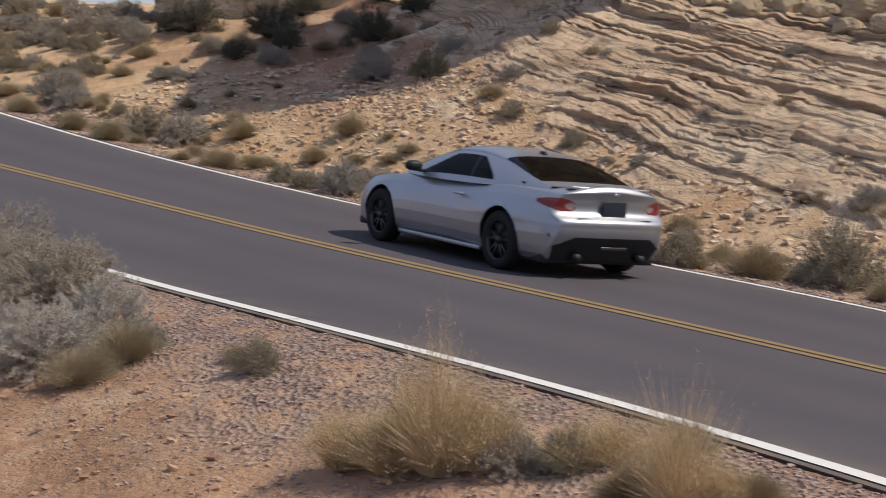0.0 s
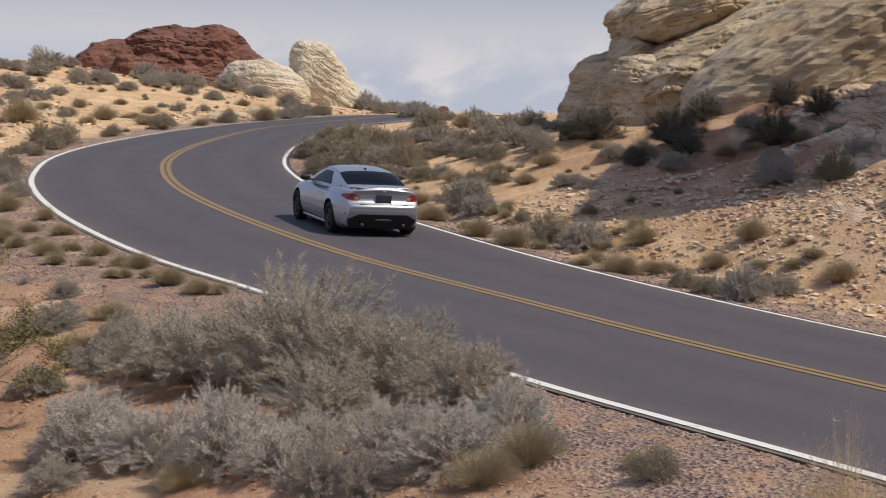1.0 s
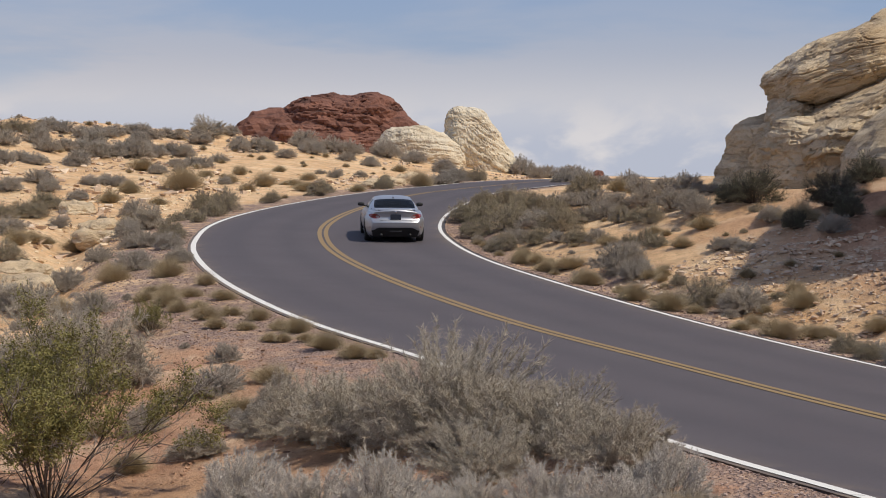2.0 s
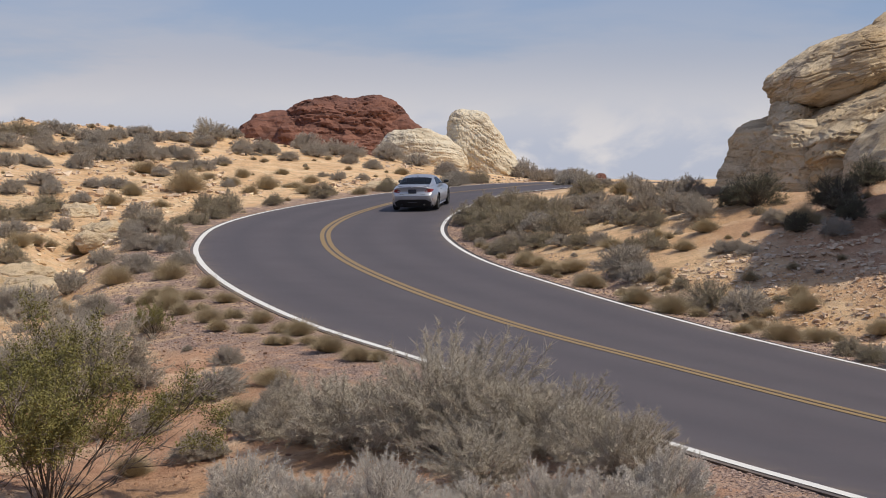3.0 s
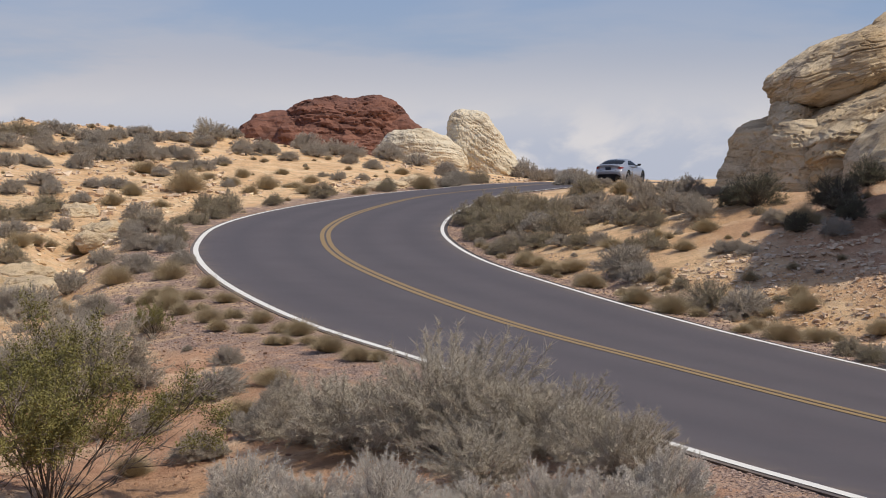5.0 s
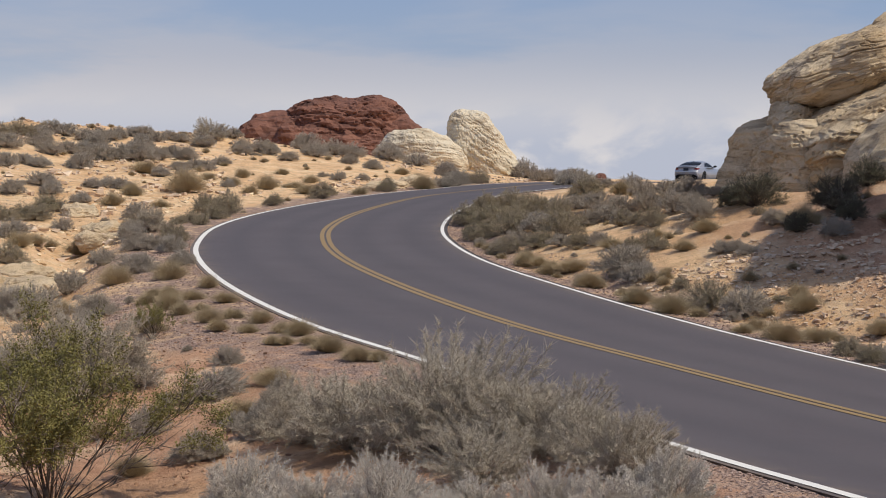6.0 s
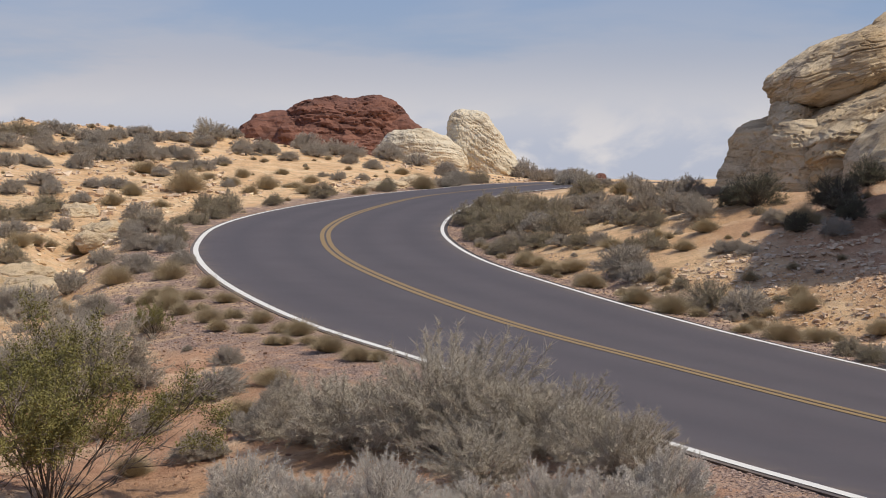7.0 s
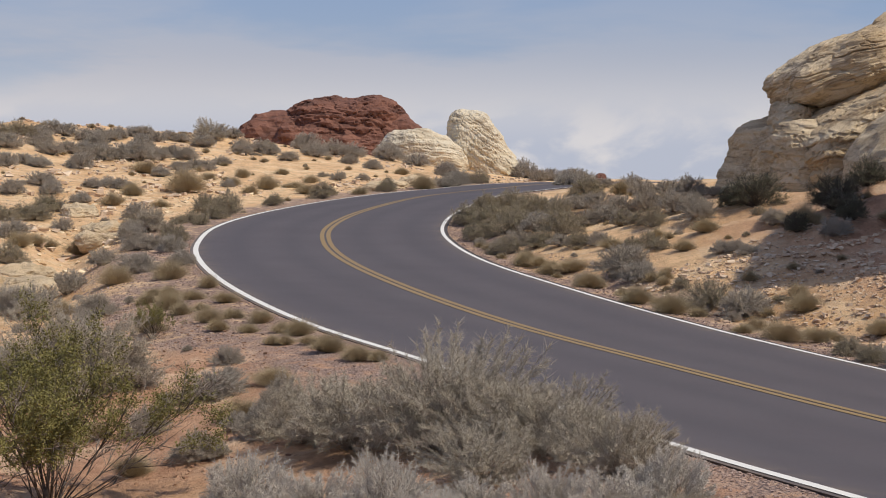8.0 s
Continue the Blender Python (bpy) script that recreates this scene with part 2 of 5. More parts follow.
def strata(light, dark, warm, tilt, scale, bedded=False, streak=0.85):
    def build(n):
        layer = n.noise(scale, 6, 0.6, (0.16, 0.16, 1.0), tilt, distort=0.6)
        fine = n.noise(scale * 3.2, 6, 0.7, (0.10, 0.10, 1.0), tilt, distort=0.5)
        blot = n.noise(0.35, 5, 0.6)
        crack = n.cells(scale * 0.9, out="Distance", stretch=(0.5, 0.5, 1.4))
        c = n.mix(n.ramp(layer, 0.38, 0.64), light, warm)
        c = n.mix(n.ramp(fine, 0.53, 0.66, 0, streak), c, dark)
        c = n.mix(n.ramp(blot, 0.5, 0.75, 0, 0.6), c, warm)
        c = n.mix(n.ramp(crack, 0.55, 0.9, 0, 0.5), c, dark)
        c = n.mix(n.ramp(n.noise(14, 4, 0.7), 0.5, 0.8, 0, 0.35), c, dark)
        if bedded:
            seam = n.lines("bed", (34.0, 0.35))
            c = n.mix(n.ramp(seam, 0.54, 0.64, 0, 0.85), c, dark)
            c = n.mix(n.ramp(n.lines("bed", (7.0, 0.12)), 0.45, 0.7, 0, 0.45), c, warm)
        n.color(c)
        n.bump(n.mix(0.5, n.mix(0.35, fine, crack), n.noise(4, 9, 0.8)), 1.0, 0.22)
    return build


def asphalt(n):
    g = n.noise(55, 3, 0.8)
    w = n.noise(0.5, 5, 0.6)
    c = n.mix(n.ramp(w, 0.3, 0.7), (0.076, 0.065, 0.074), (0.091, 0.079, 0.088))
    c = n.mix(n.ramp(g, 0.4, 0.75, 0, 0.5), c, (0.110, 0.100, 0.111))
    c = n.mix(n.maths("MULTIPLY", n.attr("wheel"), n.ramp(n.noise(1.4, 3), 0.2, 0.8, 0.3, 0.7)), c, (0.060, 0.055, 0.064))
    c = n.mix(n.maths("MULTIPLY", n.attr("dust"), n.ramp(n.noise(2.5, 6), 0.35, 0.65)), c, (0.25, 0.19, 0.13))
    n.color(c)
    n.bump(g, 0.35, 0.01)


def paint(color, worn):
    def build(n):
        w = n.ramp(n.noise(4.0, 6, 0.75), 0.60, 0.74)
        n.color(n.mix(w, n.mix(n.noise(30, 3), color, tuple(0.8 * v for v in color)), worn))
        n.bump(n.noise(60, 2), 0.2, 0.004)
    return build


def twig(a, b, dry):
    def build(n):
        c = n.mix(n.island(), a, b)
        c = n.mix(n.ramp(n.random(), 0.0, 1.0, 0.0, 0.45), c, dry)
        n.color(c)
    return build


M_SAND = material("desert_sand", sand, 0.95, 0, 0.15)
M_LEDGE = material("layered_sandstone", strata((0.87, 0.69, 0.50), (0.15, 0.095, 0.065), (0.73, 0.51, 0.34), (0.10, -0.25, 0.3), 2.6, True), 0.92, 0, 0.2)
M_CREAM = material("cream_sandstone", strata((0.72, 0.595, 0.425), (0.25, 0.175, 0.11), (0.60, 0.45, 0.28), (0.35, 0.30, 0.0), 1.6, streak=0.75), 0.92, 0, 0.2)
M_WHITE = material("white_sandstone", strata((0.72, 0.66, 0.54), (0.34, 0.27, 0.19), (0.62, 0.52, 0.37), (0.25, 0.35, 0.0), 1.2), 0.92, 0, 0.2)
M_RED = material("red_sandstone", strata((0.245, 0.118, 0.086), (0.06, 0.034, 0.03), (0.17, 0.08, 0.06), (0.1, 0.15, 0.0), 0.8), 0.92, 0, 0.2)
M_STONE = material("loose_stone", lambda n: n.color(n.mix(n.random(), (0.48, 0.39, 0.29), (0.33, 0.235, 0.16))), 0.92, 0, 0.2)
M_PEBBLE = material("verge_gravel", lambda n: n.color(n.mix(n.island(), (0.27, 0.185, 0.155), (0.48, 0.365, 0.31))), 0.9, 0, 0.25)
M_ASPHALT = material("asphalt", asphalt, 0.85, 0, 0.35)
M_LINE_W = material("white_road_paint", paint((0.78, 0.77, 0.74), (0.22, 0.20, 0.19)), 0.7)
M_LINE_Y = material("yellow_road_paint", paint((0.29, 0.20, 0.095), (0.13, 0.105, 0.085)), 0.7)
M_STEM = material("grey_stem", twig((0.22, 0.18, 0.155), (0.34, 0.29, 0.25), (0.26, 0.22, 0.18)), 0.9, 0, 0.2)
M_DARKSTEM = material("dark_stem", twig((0.055, 0.042, 0.035), (0.11, 0.085, 0.07), (0.1, 0.08, 0.07)), 0.9, 0, 0.2)
M_GREY = material("grey_twig", twig((0.3, 0.265, 0.225), (0.47, 0.425, 0.37), (0.4, 0.34, 0.27)), 0.9, 0, 0.2)
M_PALE = material("pale_twig", twig((0.42, 0.38, 0.33), (0.61, 0.56, 0.50), (0.50, 0.44, 0.38)), 0.9, 0, 0.2)
M_DRY = material("dry_straw", twig((0.33, 0.26, 0.165), (0.52, 0.42, 0.28), (0.33, 0.28, 0.18)), 0.9, 0, 0.2)
M_BLOND = material("blond_straw", twig((0.50, 0.375, 0.215), (0.72, 0.575, 0.375), (0.55, 0.42, 0.25)), 0.9, 0, 0.2)
M_OLIVE = material("olive_leaf", twig((0.24, 0.215, 0.125), (0.40, 0.345, 0.22), (0.38, 0.31, 0.20)), 0.85, 0, 0.25)
M_GREEN = material("creosote_leaf", twig((0.125, 0.125, 0.036), (0.25, 0.22, 0.068), (0.23, 0.195, 0.075)), 0.8, 0, 0.3)
M_DARKLEAF = material("dark_leaf", twig((0.085, 0.092, 0.058), (0.165, 0.165, 0.105), (0.15, 0.135, 0.09)), 0.85, 0, 0.25)


# ---- mesh helpers ----
def mesh_ob(name, verts, faces, mat, parent=None, label="", shade=True):
    me = bpy.data.meshes.new(name)
    me.from_pydata(np.asarray(verts, float).tolist() if isinstance(verts, np.ndarray) else verts, [], faces.tolist() if isinstance(faces, np.ndarray) else faces)
    me.materials.append(mat)
    if shade:
        me.polygons.foreach_set("use_smooth", [True] * len(me.polygons))
    me.update()
    ob = new(name, me)
    ob.parent = parent
    return tagged(ob, label)


def part(name, bm, mat, parent=None, label="", shade=True):
    me = bpy.data.meshes.new(name)
    bm.to_mesh(me)
    bm.free()
    me.materials.append(mat)
    if shade:
        me.polygons.foreach_set("use_smooth", [True] * len(me.polygons))
    ob = new(name, me)
    ob.parent = parent
    return tagged(ob, label)


def grid_faces(rows, cols, wrap=False):
    i, j = np.meshgrid(np.arange(rows - 1), np.arange(cols if wrap else cols - 1), indexing="ij")
    k = (j + 1) % cols
    return np.stack([i * cols + j, i * cols + k, (i + 1) * cols + k, (i + 1) * cols + j], -1).reshape(-1, 4)


def set_attr(ob, name, values):
    ob.data.attributes.new(name, "FLOAT", "POINT").data.foreach_set("value", np.asarray(values, np.float32))


# ---- ground: one sheet, fine near the road and coarse towards the horizon ----
def make_ground():
    az = np.radians(np.concatenate([np.arange(-180, -24, 3.0), np.arange(-24, 48, 0.16), np.arange(48, 180.1, 3.0)]))
    rad = np.concatenate([[0.0, 1.5, 2.8], np.geomspace(4, 130, 330), np.geomspace(140, 4200, 28)])
    a, r = np.meshgrid(az, rad)
    x, y = (r * np.sin(a)).ravel(), (r * np.cos(a)).ravel()
    z = ground_height(x, y)
    faces = grid_faces(len(rad), len(az))[:, ::-1]
    ob = mesh_ob("ground", np.stack([x, y, z], 1), faces, M_SAND)
    s, u, zr, b, yc = road_frame(x, y)
    a = np.abs(u) - HALF
    n = fbm(x * 0.5, y * 0.5, 0 * x, 3, 31)
    wide = np.where(u < 0, np.interp(yc, [11, 18, 24], [1.0, 1.5, 2.3]), np.interp(yc, [10, 20, 30], [1.6, 1.4, 1.3]))
    set_attr(ob, "gravel", smooth(-(a - wide + 0.9 * n), -0.5, 0.5) * (np.hypot(x, y) < 100))
    redden = np.where(u > 0, smooth(u, 6, 10) * smooth(-yc, -42, -35) * smooth(yc, 23, 29) + 0.3 * smooth(u, 4.8, 6.2) * smooth(-yc, -27, -23), smooth(-y, -30, -21) * 0.85)
    set_attr(ob, "red", np.clip(redden + 0.25 * n * (redden > 0.02), 0, 1))
    return tagged(ob, "sandy desert ground with gravel verges and a mound", "ground", kind="structure")


def ribbon(name, s, u0, u1, lift, mat, cols=2, thick=0.0):
    u = np.linspace(u0, u1, cols)
    S, U = np.meshgrid(s, u, indexing="ij")
    v = road_at(S.ravel(), U.ravel(), lift)
    faces = grid_faces(len(s), cols)[:, ::-1]
    if thick:
        rim0, rim1 = road_at(s, np.full_like(s, u0), lift - thick), road_at(s, np.full_like(s, u1), lift - thick)
        n = len(v)
        v = np.vstack([v, rim0, rim1])
        i = np.arange(len(s) - 1)
        left = np.stack([n + i, n + i + 1, (i + 1) * cols, i * cols], -1)
        right = np.stack([i * cols + cols - 1, (i + 1) * cols + cols - 1, n + len(s) + i + 1, n + len(s) + i], -1)
        faces = np.vstack([faces, left[:, ::-1], right[:, ::-1]])
    return mesh_ob(name, v, faces, mat), v


def make_road():
    s = np.arange(0, ALONG[-1], 0.5)
    road, v = ribbon("road", s, -HALF - 0.15, HALF + 0.17, 0.0, M_ASPHALT, 40, 0.25)
    _, u, _, _, _ = road_frame(v[:, 0], v[:, 1])
    lane = np.abs(np.abs(u) - 1.85)
    set_attr(road, "wheel", np.exp(-((lane - 0.78) / 0.35) ** 2) * 0.8)
    set_attr(road, "dust", smooth(np.abs(u), HALF - 0.5, HALF + 0.2) * 0.55)
    tagged(road, "two-lane grey asphalt road bending out of sight", "road", kind="structure")
    for u, w, mat, name, label in ((-HALF, 0.14, M_LINE_W, "edge_line", "worn white edge line on the asphalt"), (HALF, 0.115, M_LINE_W, "edge_line", "worn white edge line on the asphalt"),
                             (-0.098, 0.135, M_LINE_Y, "centre_line", "faded yellow centre line on the asphalt"), (0.098, 0.135, M_LINE_Y, "centre_line", "faded yellow centre line on the asphalt")):
        ob, _ = ribbon(name, s, u - w / 2, u + w / 2, 0.006, mat, 2)
        tagged(ob, label, "road line", kind="structure")


make_ground()
make_road()


# ---- rocks ----
def rock_body(name, size, seed, mat, rough=0.16, layers=0.05, period=0.5, tilt=(0.3, 0.2), boxy=3.0, detail=6, shape=None, parent=None):
    """A weathered block: a rounded box, worn by noise and cut into tilted layers."""
    bm = bmesh.new()
    bmesh.ops.create_icosphere(bm, subdivisions=detail, radius=1.0)
    me = bpy.data.meshes.new(name)
    bm.to_mesh(me)
    bm.free()
    n = len(me.vertices)
    p = np.empty(n * 3)
    me.vertices.foreach_get("co", p)
    p = p.reshape(-1, 3)
    k = (np.abs(p) ** boxy).sum(1) ** (-1 / boxy)
    q = p * k[:, None] * np.array(size)
    if shape:
        q = shape(q, p)
    m = max(size)
    f = 1.0 / m
    lump = fbm(q[:, 0] * f * 1.3, q[:, 1] * f * 1.3, q[:, 2] * f * 1.3, 5, seed)
    q = q + p * (lump * rough * m)[:, None]
    lay = q[:, 2] + tilt[0] * q[:, 0] + tilt[1] * q[:, 1] + 0.25 * period * fbm(q[:, 0] * 0.8, q[:, 1] * 0.8, q[:, 2] * 0.8, 3, seed + 3)
    out = 0
    for per, amp in ((period, 1.0), (period * 0.37, 0.5), (period * 0.16, 0.25)):
        w = lay / per + vnoise(q[:, 0] * 0.5, q[:, 1] * 0.5, lay * 0, seed + 7) * 0.8
        fr = w - np.floor(w)
        bite = lattice(np.floor(w).astype(np.int64), 0 * w.astype(np.int64), 0 * w.astype(np.int64), seed) * 0.5 + 0.5
        out = out + amp * (bite * smooth(fr, 0.05, 0.35) * (1 - smooth(fr, 0.75, 1.0)) - 0.4)
    g = 4.5 / m
    pits = fbm(q[:, 0] * g, q[:, 1] * g, q[:, 2] * g * 2.2, 5, seed + 11, 0.6)
    seams = vnoise(q[:, 0] * g * 0.8, q[:, 1] * g * 0.8, lay / period * 2.5, seed + 17)
    out = out - 0.7 * smooth(-np.abs(pits), -0.08, 0.0) + 0.30 * pits - 0.8 * smooth(-np.abs(seams), -0.12, 0.0)
    q = q + p * np.array([1, 1, 0.35]) * (out * layers * m)[:, None]
    me.vertices.foreach_set("co", q.ravel())
    me.materials.append(mat)
    me.polygons.foreach_set("use_smooth", [False] * len(me.polygons))
    me.update()
    ob = new(name, me)
    ob.parent = parent
    return ob


def make_far_rocks():
    red = new("red_rock_butte")
    red.matrix_world = pose(-12.9, 173, 0.2, 0, 0, 6)
    tagged(red, "low dark red sandstone butte behind the mound", "rock")
    def taper(q, p):
        up = (q[:, 2] / 4.9 + 1) / 2
        q[:, 0] = q[:, 0] * (1.12 - 0.36 * up) + 0.6 * up
        return q
    main = rock_body("main_block", (8.0, 6.0, 4.9), 11, M_RED, 0.11, 0.055, 1.1, (0.05, 0.1), 3.0, 6, shape=taper, parent=red)
    main.location = (1.7, 0, 4.3)
    side = rock_body("side_block", (4.6, 5.0, 3.6), 17, M_RED, 0.2, 0.04, 1.3, (0.05, 0.1), 2.6, 5, parent=red)
    side.location = (-5.4, -1.0, 3.6)
    for x, y, z, r, k in ((-2.2, -4.5, 3.4, 3.6, 71), (3.6, -4.8, 3.0, 3.4, 73), (-8.4, -2.5, 2.9, 2.9, 75)):
        knob = rock_body("front_block", (r, r * 0.8, r * 0.8), k, M_RED, 0.2, 0.06, 0.9, (0.05, 0.1), 2.6, 5, parent=red)
        knob.location = (x, y, z)
    low = rock_body("low_block", (3.4, 3.5, 3.2), 23, M_RED, 0.2, 0.04, 1.2, (0.05, 0.1), 2.6, 5, parent=red)
    low.location = (8.0, -3, 3.2)

    def lean(q, p):
        up = (q[:, 2] / 3.6 + 1) / 2
        q[:, 0] = q[:, 0] * 1.12 * (1.0 - 0.55 * up) - 1.58 * up
        return q
    dome = rock_body("white_rock_dome", (3.3, 2.7, 3.6), 31, M_WHITE, 0.10, 0.034, 0.6, (0.5, 0.2), 3.4, 6, shape=lean)
    dome.matrix_world = pose(3.52, 125, 2.95, 0, 0, 0)
    tagged(dome, "tall pale sandstone dome with slanting layers", "rock")
    slope = rock_body("white_rock_slab", (3.3, 2.6, 2.4), 37, M_WHITE, 0.14, 0.03, 0.6, (-0.35, 0.2), 2.3, 6)
    slope.matrix_world = pose(-1.7, 121, 2.55, 0, 18, 0)
    tagged(slope, "low pale sandstone slab beside the dome", "rock")
    knob = rock_body("far_boulder", (0.45, 0.45, 0.5), 41, M_RED, 0.2, 0.04, 0.4, (0, 0), 2.4, 4)
    knob.matrix_world = pose(11.7, 119, 1.15)
    tagged(knob, "small dark boulder on the skyline", "rock")


def make_outcrop():
    """The cream outcrop with its overhang above the bend."""
    ob = new("sandstone_outcrop")
    ob.matrix_world = pose(12.6, 46.5, 1.4)
    tagged(ob, "weathered cream sandstone outcrop with a shaded overhang", "rock")

    def wedge(q, p):
        up = np.clip((q[:, 2] / 2.4 + 1) / 2, 0, 1)
        q[:, 0] = q[:, 0] + 0.9 * up
        return q
    base = rock_body("lower_block", (2.6, 3.2, 2.4), 51, M_CREAM, 0.09, 0.03, 0.6, (0.5, 0.2), 4.6, 7, shape=wedge, parent=ob)
    base.matrix_local = pose(-1.95, 0, 0.45, 0, 4, 6)
    face = rock_body("face_slab", (3.9, 2.4, 2.2), 53, M_CREAM, 0.07, 0.032, 0.7, (0.75, 0.3), 5.5, 7, parent=ob)
    face.matrix_local = pose(0.95, -1.3, 2.2, 0, -31, 8)
    cap = rock_body("cap_block", (2.55, 2.4, 0.92), 57, M_CREAM, 0.13, 0.03, 0.55, (0.15, 0.1), 3.2, 7, parent=ob)
    cap.matrix_local = pose(-0.55, 0.3, 4.30, 0, -20, 4)
    crown = rock_body("crown_block", (3.4, 2.8, 1.5), 59, M_CREAM, 0.13, 0.05, 0.5, (0.2, 0.1), 2.8, 6, parent=ob)
    crown.matrix_local = pose(3.0, 0.9, 5.12, 0, -18, 0)
    spur = rock_body("spur", (0.8, 1.2, 0.55), 61, M_CREAM, 0.2, 0.05, 0.3, (0.3, 0.1), 2.4, 5, parent=ob)
    spur.matrix_local = pose(-2.45, -0.2, 2.75, 0, -22, 0)
    back = rock_body("back_block", (4.2, 3.2, 3.0), 63, M_CREAM, 0.13, 0.04, 0.6, (0.4, 0.1), 3.2, 7, parent=ob)
    back.matrix_local = pose(6.6, -1.2, 3.4, 0, -16, -14)


def make_shoulder():
    """The steep ridge between the outcrop and the ledges, with an unseen block added to shade its gully."""
    ob = new("rock_shoulder")
    tagged(ob, "steep cream sandstone shoulder above the shaded gully", "rock")

    def ramp(q, p):
        q[:, 0] = q[:, 0] + 1.0 * np.maximum(q[:, 2], -0.4)
        return q
    slope = rock_body("slope_slab", (4.5, 3.0, 3.6), 67, M_CREAM, 0.09, 0.015, 0.6, (-0.9, 0.2), 4.0, 6, shape=ramp, parent=ob)
    slope.matrix_world = pose(15.3, 41.0, 3.4, 0, 0, -12)
    # added block, kept out of view: only its shadow over the gully counts
    caster = rock_body("cliff_block", (4.4, 4.0, 4.2), 69, M_CREAM, 0.12, 0.03, 0.6, (0.3, 0.2), 3.4, 6, parent=ob)
    caster.matrix_world = pose(18.3, 31.2, 9.2, 0, 0, -14)


GULLY = [
    (-9.9, 37.8, 0.8, 3), (-9.6, 35.6, 0.7, 5), (-10.5, 40.0, 0.9, 7), (-8.9, 32.6, 0.5, 9), (-11.2, 52.8, 0.8, 11), (-13.4, 58.9, 0.9, 13),
    (-10.6, 49.4, 0.7, 15), (-2.4, 82.0, 0.8, 17), (-3.2, 78.5, 0.7, 19), (-1.7, 88.0, 0.8, 21), (-10.6, 36.4, 0.6, 23), (-9.0, 34.3, 0.5, 25),
]


def make_gully_rocks():
    for x, y, r, k in GULLY:
        ob = rock_body("pale_ledge_rock", (r, r * 0.8, r * 0.42), 100 + k, M_CREAM, 0.2, 0.06, 0.22, (0.2, 0.1), 2.8, 4)
        z = float(ground_height([x], [y], False)[0])
        ob.matrix_world = pose(x, y, z + 0.08, 0, 0, k * 37)
        tagged(ob, "pale layered rock in the sandy gully", "rock", "gully rocks")
    # boulders lying on the top of the near hillside
    for x, y, r, k in ((16.2, 26.0, 0.34, 2), (16.4, 25.3, 0.30, 4), (17.1, 25.5, 0.42, 6), (16.9, 24.4, 0.48, 8), (16.6, 23.5, 0.36, 10), (16.2, 24.1, 0.24, 12), (15.2, 27.4, 0.26, 14), (15.5, 26.4, 0.28, 16), (17.0, 26.5, 0.36, 18), (16.0, 26.9, 0.20, 20), (17.6, 24.6, 0.5, 22)):
        ob = rock_body("boulder", (r, r * 0.75, r * 0.55), 200 + k, M_CREAM, 0.20, 0.03, 0.2, (0.2, 0.1), 5.0, 4)
        z = float(ground_height([x], [y], False)[0])
        ob.matrix_world = pose(x, y, z + 0.2 * r + 0.12, k * 3 - 20, k * 2 - 15, k * 41)
        tagged(ob, "blocky tan boulder lying on the rock slope", "rock", "boulders")


make_far_rocks()
make_outcrop()
make_shoulder()
make_gully_rocks()


